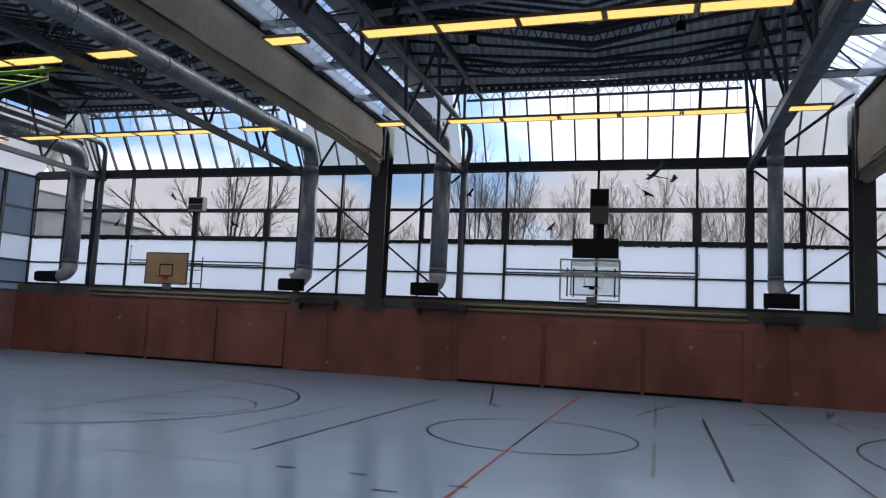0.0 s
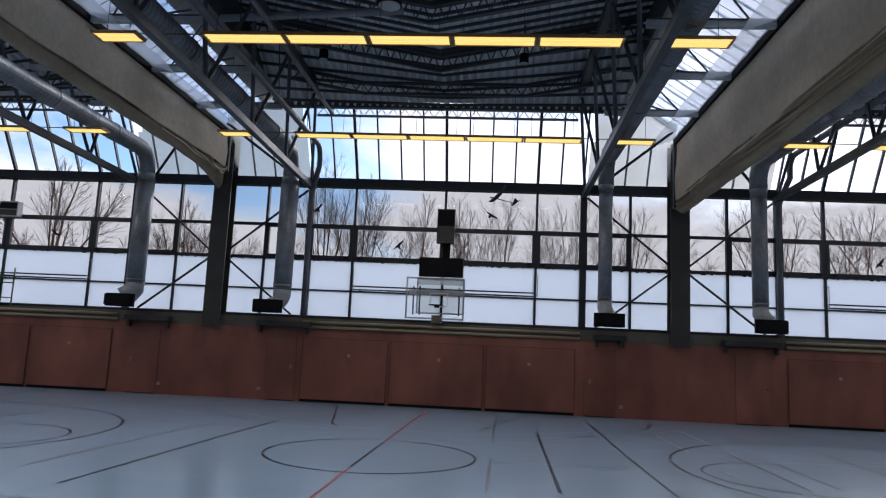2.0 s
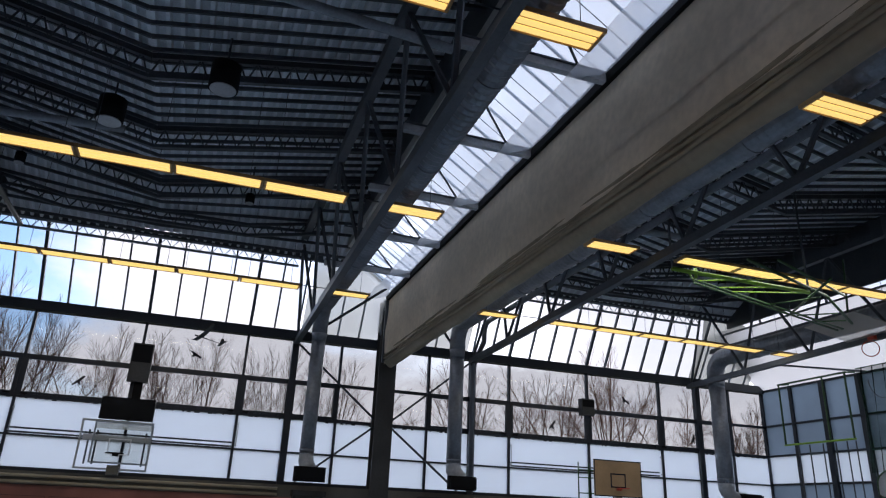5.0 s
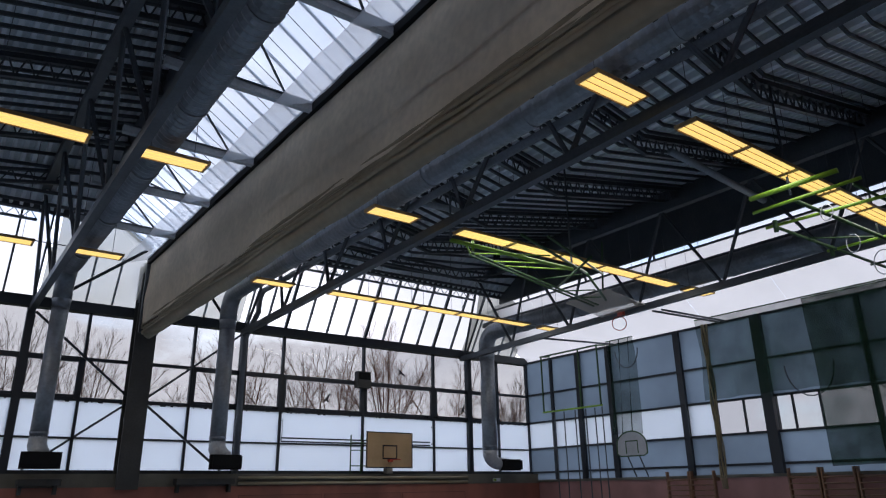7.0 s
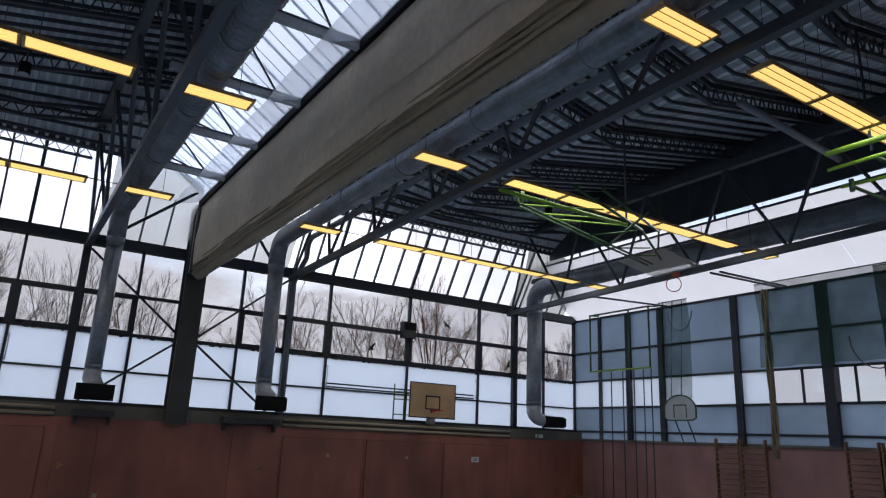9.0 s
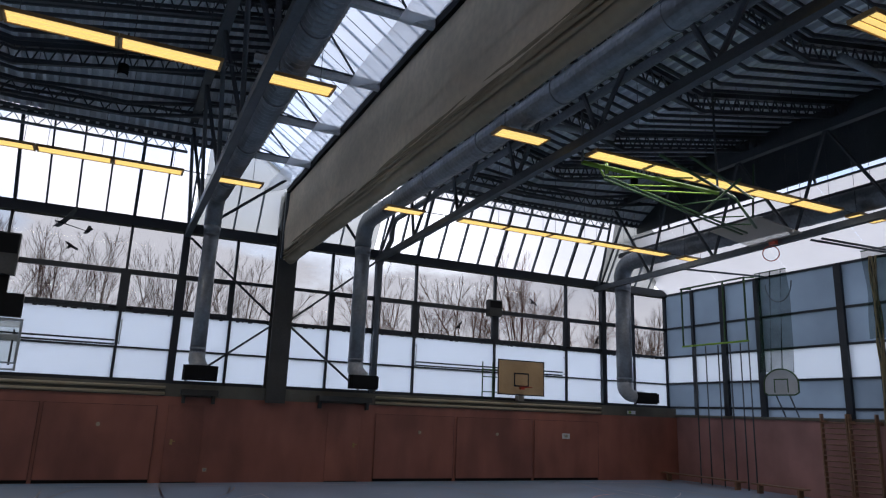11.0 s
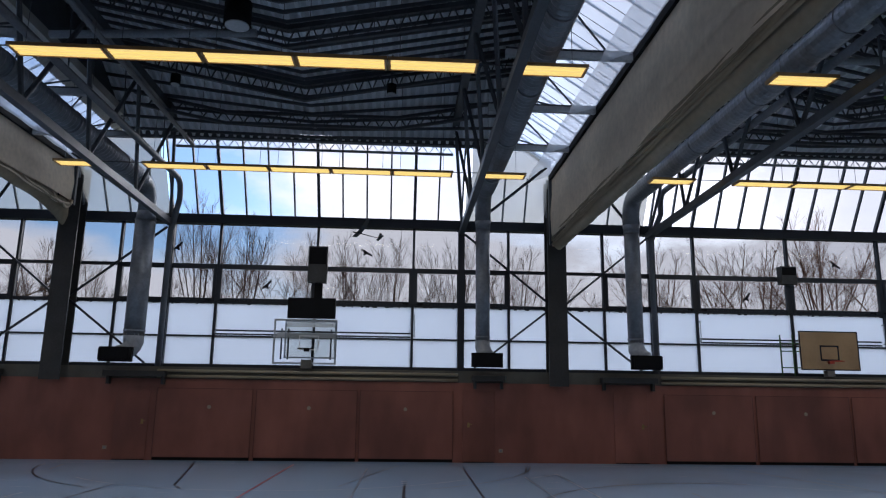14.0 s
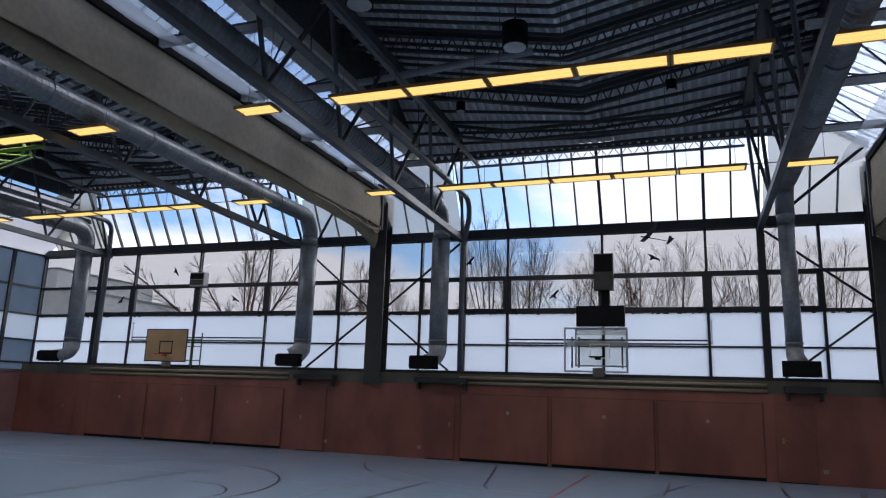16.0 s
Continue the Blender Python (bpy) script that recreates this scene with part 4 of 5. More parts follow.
# ---- details of the brown wall ----
for c in FIELDS:
    for x in (-2.84, 0.03, 2.85):
        k = thing("door_pull", "small round pale pull on a wall panel", "knob", "panel pulls")
        s = Shape()
        s.tube([(c + x, -0.462, 1.36), (c + x, -0.475, 1.36)], 0.055, 14)
        part("rose", s, M_TAN, k)
        s = Shape()
        s.tube([(c + x, -0.475, 1.36), (c + x, -0.50, 1.36)], 0.035, 10)
        part("knob", s, M_TAN, k)
for x0, x1 in ((-10.25, -8.75), (-5.85, -4.1), (4.8, 5.8), (8.7, 10.4)):
    b = thing("duct_console", "dark dusty console shelf below an air outlet", "shelf", "consoles below the outlets")
    s = Shape()
    s.box(x0, x1, -0.75, -0.42, 2.20, 2.36, 0.02)
    part("shelf", s, M_COLUMN, b)
    for x in (x0 + 0.1, x1 - 0.1):
        s = Shape()
        s.box(x - 0.04, x + 0.04, -0.60, -0.42, 1.98, 2.20)
        part("bracket", s, M_COLUMN, b)
sign = thing("notice", "small white notice with two printed lines on the wall", "sign")
s = Shape()
s.box(17.68, 18.0, -0.468, -0.46, 1.27, 1.45)
part("plate", s, M_WHITE, sign)
for z in (1.33, 1.39):
    s = Shape()
    s.box(17.74, 17.94, -0.471, -0.468, z - 0.012, z + 0.012)
    part("printed_line", s, M_STEEL_LIGHT, sign)
ex = thing("exit_sign", "small green and white exit sign on the ledge", "sign")
s = Shape()
s.box(20.64, 20.98, -0.50, -0.44, 2.22, 2.34)
part("plate", s, M_WHITE, ex)
s = Shape()
s.box(20.66, 20.78, -0.505, -0.50, 2.235, 2.325)
part("symbol", s, M_GREEN, ex)


def model_glider(o, heading, bank, span=0.95):
    """A light model aircraft in flight: wing with turned-up tips, boom, tail."""
    g = thing("model_glider", "small dark model glider with upturned wing tips flying in the hall", "model aircraft")
    turn = pose(*o, bank, -8, heading)

    def strip(rows, thick):
        s = Shape()
        pts = []
        for y, x0, x1, z in rows:
            pts += [(x0, y, z), (x1, y, z), (x1, y, z + thick), (x0, y, z + thick)]
        s.v += [tuple(turn @ Vector(p)) for p in pts]
        n = len(rows)
        for i in range(n - 1):
            for k in range(4):
                a, b = 4 * i + k, 4 * i + (k + 1) % 4
                s.f.append((a, b, b + 4, a + 4))
        s.f += [(3, 2, 1, 0), tuple(4 * n - 4 + k for k in range(4))]
        return s

    h = span / 2
    part("wing", strip([(-h, 0.01, 0.07, 0.13), (-h * 0.62, 0.0, 0.1, 0.03), (0, 0.0, 0.11, 0.0), (h * 0.62, 0.0, 0.1, 0.03), (h, 0.01, 0.07, 0.13)], 0.008), M_COLUMN, g)
    part("tailplane", strip([(-0.15, -0.5, -0.43, 0.01), (0.15, -0.5, -0.43, 0.01)], 0.006), M_COLUMN, g)
    s = Shape()
    s.tube([turn @ Vector(p) for p in ((0.2, 0, -0.02), (0.08, 0, -0.01), (-0.5, 0, 0.0))], 0.018, 8, 0.006)
    part("fuselage", s, M_BLACK, g)
    s = Shape()
    s.add([turn @ Vector((x, y, z)) for y in (-0.003, 0.003) for x, z in ((-0.5, 0.0), (-0.41, 0.0), (-0.45, 0.14), (-0.51, 0.14))], [(0, 1, 2, 3), (7, 6, 5, 4), (0, 4, 5, 1), (1, 5, 6, 2), (2, 6, 7, 3), (3, 7, 4, 0)])
    part("fin", s, M_COLUMN, g)
    return g


model_glider((1.72, -6.0, 5.39), 205, 14)


# flush doors beside the panels and low wall sockets
for n, (x0, x1, hx) in enumerate(((-21.0, -20.0, -20.58), (-10.15, -9.1, -10.02), (-5.5, -4.55, -4.71), (4.55, 5.5, 4.72), (9.1, 10.15, 9.97))):
    dr = thing("door_%d" % (n + 1), "flush reddish brown door in the impact wall with brass handle", "door", kind="structure")
    s = Shape()
    s.box(x0, x1, -0.448, -0.42, Z0 + 0.03, 1.93, 0.006)
    part("leaf", s, M_WALL_BROWN, dr)
    # black strip as painted shade under the door leaf
    s = Shape()
    s.box(x0 + 0.02, x1 - 0.02, -0.432, -0.418, Z0 + 0.004, Z0 + 0.028)
    part("floor_gap", s, M_BLACK, dr)
    s = Shape()
    s.box(hx - 0.035, hx + 0.035, -0.456, -0.448, 0.86, 1.0)
    plate = part("handle_plate", s, M_BRASS, dr, "tarnished brass handle plate")
    s = Shape()
    s.tube([(hx, -0.456, 0.95), (hx, -0.49, 0.95), (hx + 0.1, -0.495, 0.95)], 0.011, 8)
    part("lever", s, M_BRASS, plate)
for x in (-9.03, -5.7, 5.68):
    so = thing("wall_socket", "small pale socket plate low on the brown wall", "socket", "wall sockets")
    s = Shape()
    s.box(x - 0.06, x + 0.06, -0.43, -0.419, 0.15, 0.25, 0.004)
    part("plate", s, M_TAN, so)
    s = Shape()
    s.tube([(x, -0.43, 0.2), (x, -0.434, 0.2)], 0.03, 12)
    part("insert", s, M_STEEL_LIGHT, so)
# slim opening levers on the mullions and dark latches on the vents
for c in FIELDS:
    for x in (-3.0, 3.0):
        lv = thing("vent_lever", "slim grey vertical opening lever on a window mullion", "lever", "vent levers")
        s = Shape()
        s.tube([(c + x + 0.07, -0.1, 3.50), (c + x + 0.07, -0.1, 4.2)], 0.014, 8)
        part("rod", s, M_GREYTUBE, lv, "", True)
        for z in (3.55, 4.15):
            s = Shape()
            s.box(c + x + 0.03, c + x + 0.085, -0.11, -0.06, z - 0.02, z + 0.02)
            part("clip", s, M_STEEL_LIGHT, lv)
        for dx in (-0.22, 0.22):
            la = thing("window_latch", "small black latch on the lower vent rail", "latch", "window latches")
            s = Shape()
            s.box(c + x + dx - 0.09, c + x + dx + 0.09, -0.13, -0.085, 4.515, 4.55, 0.008)
            part("body", s, M_BLACK, la)
            s = Shape()
            s.tube([(c + x + dx, -0.13, 4.53), (c + x + dx + 0.04, -0.16, 4.47)], 0.012, 6)
            part("grip", s, M_BLACK, la)

# ---- court lines ----
def line(pts, w, mat, lab, closed=False):
    s = Shape()
    pts = [Vector((p[0], p[1], 0)) for p in pts]
    n = len(pts)
    left, right = [], []
    for i, p in enumerate(pts):
        a, b = (pts[i - 1], pts[(i + 1) % n]) if closed else (pts[max(0, i - 1)], pts[min(n - 1, i + 1)])
        d = (b - a).normalized()
        q = Vector((-d.y, d.x, 0)) * w / 2
        left.append(p + q)
        right.append(p - q)
    vs = [(p.x, p.y, Z0 + 0.004) for p in left] + [(p.x, p.y, Z0 + 0.004) for p in right]
    s.add(vs, [(n + i, n + (i + 1) % n, (i + 1) % n, i) for i in range(n if closed else n - 1)])
    return tagged(part("court_line", s, mat), lab, "court line", "court lines", "structure")


def circle(cx, cy, r, a0=0, a1=360, n=64):
    return [(cx + r * math.cos(radians(a0 + (a1 - a0) * i / n)), cy + r * math.sin(radians(a0 + (a1 - a0) * i / n))) for i in range(n if a1 - a0 >= 360 else n + 1)]


BLK, GRY, RED = "thin black painted court line", "worn grey painted court line", "red painted court line"
line([(-0.2, -1.3), (-0.38, -8.3)], 0.05, M_LINE_RED, RED)
line([(-0.38, -8.35), (-0.44, -11.2)], 0.05, M_LINE_BLACK, BLK)
line([(-0.44, -11.3), (-0.6, BACK)], 0.05, M_LINE_RED, RED)
line(circle(-0.37, -9.85, 1.86), 0.05, M_LINE_BLACK, BLK, True)
for cx, cy, sx in ((9.65, -9.35, 1), (-10.3, -9.6, -1)):
    line(circle(cx, cy, 4.55, 75 if sx > 0 else -60, 240 if sx > 0 else 105, 80), 0.055, M_LINE_BLACK, BLK)
    line(circle(cx - sx * 2.72, cy - 0.5, 1.5, 80 if sx > 0 else -100, 280 if sx > 0 else 100, 32), 0.045, M_LINE_BLACK, BLK)
    line([(sx * 8.9, -6.4), (sx * 8.9, -12.4)], 0.045, M_LINE_BLACK, BLK)
    line([(sx * 19.9, -1.0), (sx * 19.9, BACK)], 0.05, M_LINE_BLACK, BLK)
    line(circle(-0.2, -0.4, 6.65, 270 + sx * 33, 270 + sx * 80, 24), 0.04, M_LINE_BLACK, BLK)
    line([(sx * 5.98, -2.9), (sx * 6.2, -1.7)], 0.04, M_LINE_BLACK, BLK)
line([(4.44, -1.9), (4.38, -8.0), (4.42, -14.0)], 0.045, M_LINE_BLACK, BLK)
line([(-3.38, -5.6), (-3.55, -9.0), (-3.75, -13.6)], 0.05, M_LINE_BLACK, BLK)
line([(-4.6, -6.8), (-4.9, -12.6)], 0.04, M_LINE_GREY, GRY)
line([(1.86, -2.2), (1.79, -7.3)], 0.05, M_LINE_GREY, GRY)
line([(1.76, -9.5), (1.72, -12.5)], 0.05, M_LINE_GREY, GRY)
line([(2.83, -5.6), (2.75, -12.3)], 0.06, M_LINE_BLACK, BLK)
for k in range(3):
    line([(2.77, -5.45 + 0.33 * k), (2.89, -5.45 + 0.33 * k)], 0.10, M_LINE_GREY, GRY)
for x, ya, yb, mat in ((5.8, -3.8, -7.3, M_LINE_GREY), (5.86, -9.6, -11.0, M_LINE_GREY), (6.72, -3.1, -7.6, M_LINE_GREY), (6.66, -7.7, -11.0, M_LINE_BLACK), (7.22, -8.2, -10.8, M_LINE_BLACK), (13.2, -3.8, -8.6, M_LINE_BLACK), (17.6, -3.4, -9.0, M_LINE_GREY)):
    line([(x, ya), (x + 0.03, yb)], 0.04, mat, BLK if mat == M_LINE_BLACK else GRY)
line([(5.9, -4.04), (6.7, -3.2)], 0.035, M_LINE_GREY, GRY)
line([(6.3, -8.22), (10.3, -7.7), (13.2, -7.3)], 0.03, M_LINE_GREY, GRY)
for x0, x1, y in ((-2.92, -2.66, -14.35), (-1.93, -1.7, -14.27), (-1.36, -1.06, -14.9), (-7.35, -7.2, -14.5), (-0.62, -0.38, -14.3), (0.93, 1.2, -14.3)):
    line([(x0, y), (x1, y + 0.02)], 0.05, M_LINE_BLACK, BLK)
line([(-5.43, -14.5), (-3.41, -14.4)], 0.02, M_LINE_GREY, GRY)
line([(1.8, -9.96), (4.2, -9.8)], 0.03, M_LINE_GREY, GRY)
line(circle(17.1, -6.6, 2.25, 100, 200, 24), 0.045, M_LINE_RED, RED)
for c in FIELDS:
    line([(c - 2.94, -1.2), (c - 2.3, -4.4), (c - 2.08, -5.6), (c - 1.8, -6.1)], 0.045, M_LINE_BLACK, BLK)
    line([(c + 2.7, -1.4), (c + 2.3, -2.6), (c + 1.42, -5.7)], 0.04, M_LINE_BLACK, BLK)
    line(circle(c - 0.2, -0.4, 6.0, 222, 318, 40), 0.03, M_LINE_GREY, GRY)
    line([(c - 7.0, -1.2), (c + 7.0, -1.2)], 0.03, M_LINE_GREY, GRY)
    line([(c - 6.6, -7.4), (c + 6.6, -7.4)], 0.025, M_LINE_GREY, GRY)
# rubber scuffs left by shoes
rng = random.Random(5)
for k in range(46):
    x, y, a, l = rng.uniform(-9, 10), rng.uniform(-15.5, -3), rng.uniform(-0.25, 0.25), rng.uniform(0.08, 0.4)
    line([(x, y), (x + l * 0.5 * math.cos(a), y + l * 0.5 * math.sin(a) + 0.01), (x + l * math.cos(a), y + l * math.sin(a))], rng.uniform(0.012, 0.03), M_LINE_GREY, "dark rubber scuff mark on the floor")


# ---- lamps in the roof ----
def can_lamp(x, y, z, r, h):
    l = thing("can_lamp", "large dark can lamp with a pale lens under the roof", "lamp", "can lamps")
    s = Shape()
    s.tube([(x, y, z), (x, y, z + h)], r, 20)
    can = part("can", s, M_BLACK, l, "", True)
    s = Shape()
    s.tube([(x, y, z - 0.015), (x, y, z + 0.01)], r * 0.88, 20)
    part("lens", s, M_GREYTUBE, can, "pale unlit lens")
    s = Shape()
    s.tube([(x, y, z + h - 0.02), (x, y, 9.86 + 0.2 * min(abs(x + 15), abs(x), abs(x - 15)))], 0.02, 6)
    part("stem", s, M_STEEL, l)


can_lamp(-0.74, -8.55, 9.0, 0.27, 0.5)
can_lamp(1.38, -10.65, 9.0, 0.27, 0.5)
can_lamp(-3.15, -10.95, 9.0, 0.27, 0.5)
for c in FIELDS:
    can_lamp(c - 3.06, -5.1, 9.25, 0.12, 0.25)
    can_lamp(c + 2.28, -5.0, 9.25, 0.12, 0.25)


# ---- gear on the east end wall ----
def goal_frame(x, y0, y1):
    g = thing("swing_frame", "dull green tube frame hung before the end wall glazing", "gym frame")
    for y in (y0, y0 - 2.0, y1):
        s = Shape()
        s.tube([(x, y, 4.79), (x, y, 7.0)], 0.035, 8)
        part("upright", s, M_GREEN_DARK, g)
    for z, m in ((4.79, M_GREEN), (7.0, M_GREEN_DARK)):
        s = Shape()
        s.tube([(x, y0 + 0.05, z), (x, y1 - 0.05, z)], 0.035, 8)
        part("rail", s, m, g)
    for y in (y0, y1):
        s = Shape()
        s.tube([(x, y, 7.0), (x + 0.5, y, 7.06)], 0.03, 6)
        part("arm", s, M_GREEN_DARK, g)
    return g


goal_frame(22.5, -1.55, -4.5)
for y in (-1.98, -2.48, -3.06, -3.6, -4.05, -4.4):
    s = Shape()
    s.tube([(22.65, y, Z0), (22.65, y, 4.75)], 0.022, 8)
    tagged(part("climbing_pole", s, M_STEEL, None, "", True), "slim dark climbing pole before the end wall", "pole", "climbing poles")


def wall_bars(y0, y1):
    w = thing("wall_bars", "brown wooden wall bars fixed to the end wall", "wall bars", "wall bars")
    x = 22.84
    for y in (y0, y1):
        s = Shape()
        s.box(x - 0.08, x + 0.06, y - 0.025, y + 0.025, Z0, 2.4, 0.006)
        s.box(x + 0.06, 23.1, y - 0.02, y + 0.02, 2.1, 2.2)
        part("upright", s, M_WOOD, w)
    for i in range(14):
        s = Shape()
        s.tube([(x - 0.06, y0, 0.06 + 0.16 * i), (x - 0.06, y1, 0.06 + 0.16 * i)], 0.02, 7)
        part("rung", s, M_WOOD, w, "", True)
    return w


for y0, y1 in ((-6.78, -7.6), (-7.68, -8.5), (-10.9, -11.75), (-11.85, -12.7), (-12.8, -13.65), (-13.75, -14.6), (-14.7, -15.55)):
    wall_bars(y0, y1)
for y0, y1 in ((-0.5, -4.15), (-4.55, -6.5)):
    b = thing("gym_bench", "long low wooden gym bench along the end wall", "bench", "gym benches")
    s = Shape()
    s.box(22.15, 22.45, y1, y0, Z0 + 0.26, Z0 + 0.30, 0.01)
    part("seat", s, M_WOOD, b)
    for y in (y0 - 0.25, y1 + 0.25):
        s = Shape()
        s.box(22.2, 22.4, y - 0.04, y + 0.04, Z0, Z0 + 0.26)
        part("leg", s, M_WOOD, b)


def round_board(y, z):
    h = thing("small_hoop", "small grey-green rounded practice board on the end wall sill", "basketball hoop")
    x = 22.6
    pts = [(0.64 * math.cos(radians(a)), 0.05 + 0.46 * math.sin(radians(a))) for a in range(0, 181, 12)] + [(-0.64, -0.24), (-0.5, -0.32), (0.5, -0.32), (0.64, -0.24)]
    n = len(pts)
    s = Shape()
    s.add([(x + d, y + p, z + q) for d in (0, 0.03) for p, q in pts], [tuple(range(n)), tuple(range(2 * n - 1, n - 1, -1))] + [(i, n + i, n + (i + 1) % n, (i + 1) % n) for i in range(n)])
    part("board", s, M_GREYTUBE, h)
    s = Shape()
    s.tube([(x - 0.005, y + p, z + q) for p, q in pts + pts[:1]], 0.025, 6)
    part("edge", s, M_GREEN_DARK, h)
    s = Shape()
    for p0, p1, q0, q1 in ((-0.27, 0.27, 0.16, 0.2), (-0.27, -0.23, -0.24, 0.16), (0.23, 0.27, -0.24, 0.16)):
        s.box(x - 0.006, x, y + p0, y + p1, z + q0, z + q1)
    part("inner_square", s, M_GREEN_DARK, h)
    for p in (-0.25, 0.25):
        s = Shape()
        s.tube([(x + 0.02, y + p, z - 0.28), (x + 0.42, y + p, 2.28)], 0.025, 6)
        part("strut", s, M_STEEL, h)
    return h


round_board(-5.62, 3.28)
rope = thing("climbing_ropes", "bundle of tan climbing ropes tied back at the end wall", "rope")
for i in range(6):
    s = Shape()
    s.tube([(22.4 + 0.05 * (i % 3), -9.05 - 0.05 * (i // 2) + 0.04 * math.sin(i + 1.3 * j), 6.9 - 0.42 * j) for j in range(13)], 0.018, 6)
    part("rope", s, M_ROPE, rope, "", True)


def rods(parent, rows, label=""):
    """Round tubes: two ends, radius, material."""
    for p, q, r, m in rows:
        s = Shape()
        s.tube([p, q], r, 8)
        part("tube", s, m, parent, label, True)


def ceiling_backstop(cx, cy, sg=1):
    """Folded frame below the roof: a bright main tube, two long pairs running to the board, light braces between them."""
    h = thing("ceiling_backstop", "folded ceiling backstop of bright and dull green tubes", "basketball hoop", "ceiling backstops")
    z = 6.97

    def at(x, y, dz=0.0):
        return (cx + sg * x, cy + y, z + dz)

    rods(h, ((at(-4.0, -0.05), at(-0.3, -0.05), 0.05, M_GREEN), (at(-4.0, -0.05, 0.02), at(-4.0, -0.05, 2.2), 0.025, M_STEEL), (at(-0.3, -0.05), at(-0.3, -0.05, 2.7), 0.025, M_STEEL),
             (at(-3.1, 0.35), at(2.9, 1.95), 0.028, M_GREEN_DARK), (at(-3.0, 0.52), at(2.9, 2.12), 0.028, M_GREEN_DARK),
             (at(-2.8, -0.95, 0.1), at(0.5, 0.2, 0.1), 0.035, M_GREEN_DARK), (at(0.5, 0.2, 0.1), at(3.2, 1.9, 0.18), 0.035, M_GREEN_DARK),
             (at(-2.2, -1.15, 0.12), at(0.9, 0.05, 0.12), 0.028, M_GREEN_DARK), (at(-0.5, -0.85, 0.06), at(0.7, 1.5, 0.02), 0.03, M_GREEN_DARK)))
    rods(h, ((at(-3.05, 0.38), at(-1.5, -0.5), 0.018, M_GREEN), (at(-2.4, 0.6), at(-1.1, -0.05), 0.018, M_GREEN), (at(-1.9, 0.7), at(-0.4, 0.05), 0.018, M_GREEN), (at(-3.6, -0.05), at(-3.1, 0.4), 0.022, M_GREEN),
             (at(-0.4, 1.1), at(0.2, 0.1), 0.018, M_GREEN_DARK), (at(0.9, 1.5), at(1.6, 0.9), 0.018, M_GREEN_DARK), (at(1.8, 1.7), at(2.3, 1.3), 0.018, M_GREEN_DARK), (at(-3.4, -0.05, -0.12), at(-3.4, -0.05, 0.1), 0.035, M_GREEN)))
    return h


def ladder_backstop(cx, cy):
    """Second folded frame, its tubes laid out like a ladder, with slack cable loops."""
    h = thing("ceiling_backstop", "folded ladder-like ceiling backstop with green tubes and slack loops", "basketball hoop", "ceiling backstops")
    z = 6.97
    rods(h, (((cx, cy, z), (cx + 6.6, cy - 0.1, z), 0.04, M_GREEN_DARK), ((cx + 0.9, cy + 0.95, z), (cx + 7.5, cy + 0.85, z), 0.035, M_GREEN_DARK), ((cx + 0.2, cy - 0.95, z + 0.05), (cx + 6.4, cy - 1.0, z + 0.05), 0.03, M_GREEN_DARK),
             ((cx - 0.8, cy + 0.45, z), (cx - 0.75, cy - 1.1, z), 0.05, M_GREEN), ((cx - 0.1, cy + 0.8, z), (cx - 0.1, cy - 1.2, z), 0.035, M_GREEN), ((cx + 0.9, cy + 1.1, z), (cx + 1.2, cy - 1.9, z), 0.035, M_GREEN),
             ((cx + 3.5, cy + 1.1, z), (cx + 3.55, cy - 1.3, z), 0.035, M_GREEN), ((cx + 5.45, cy + 1.0, z), (cx + 5.45, cy - 0.7, z), 0.03, M_GREEN_DARK), ((cx + 2.2, cy + 0.95, z), (cx + 3.4, cy, z), 0.02, M_GREEN_DARK),
             ((cx - 0.4, cy - 0.1, z), (cx - 0.4, cy - 0.1, 9.3), 0.025, M_STEEL), ((cx + 3.5, cy, z), (cx + 3.5, cy, 9.6), 0.025, M_STEEL), ((cx + 0.9, cy + 0.9, z - 0.14), (cx + 0.9, cy + 0.9, z + 0.1), 0.05, M_GREEN_DARK), ((cx + 3.5, cy + 1.0, z - 0.14), (cx + 3.5, cy + 1.0, z + 0.1), 0.05, M_GREEN_DARK)))
    for x, y, r in ((0.7, -0.2, 0.13), (2.9, 0.3, 0.16), (4.6, 0.4, 0.24), (5.2, 0.2, 0.2)):
        s = Shape()
        s.tube([(cx + x + 0.3 * r * math.cos(radians(a)), cy + y + r * math.cos(radians(a)), z - r + 1.2 * r * math.sin(radians(a))) for a in range(0, 361, 24)], 0.012, 5, None, False)
        part("cable_loop", s, M_GREYTUBE, h, "slack pale cable loop", True)
    return h


ceiling_backstop(14.9, -10.7)
ceiling_backstop(-14.9, -10.7, -1)
ladder_backstop(14.95, -16.1)
bb = thing("folded_backboard", "scuffed acrylic backboard folded up under the girder", "basketball hoop")
s = Shape()
c0, u, v = Vector((18.8, -8.155, 7.28)), Vector((0, -1.70, 0.05)), Vector((1.0, -0.53, -0.44))
nrm = u.cross(v).normalized() * 0.015
s.add([c0 + u * a + v * b + nrm * d for d in (-1, 1) for a, b in ((-0.5, -0.5), (0.5, -0.5), (0.5, 0.5), (-0.5, 0.5))], [(0, 3, 2, 1), (4, 5, 6, 7), (0, 1, 5, 4), (1, 2, 6, 5), (2, 3, 7, 6), (3, 0, 4, 7)])
part("board", s, M_MILKY_BOARD, bb)
s = Shape()
s.tube([(19.42 + 0.13 * math.cos(a * 0.3142), -8.15 - 0.17 * math.cos(a * 0.3142), 6.74 + 0.22 * math.sin(a * 0.3142)) for a in range(21)], 0.014, 6, None, False)
part("rim", s, M_ORANGE, bb, "", True)
s = Shape()
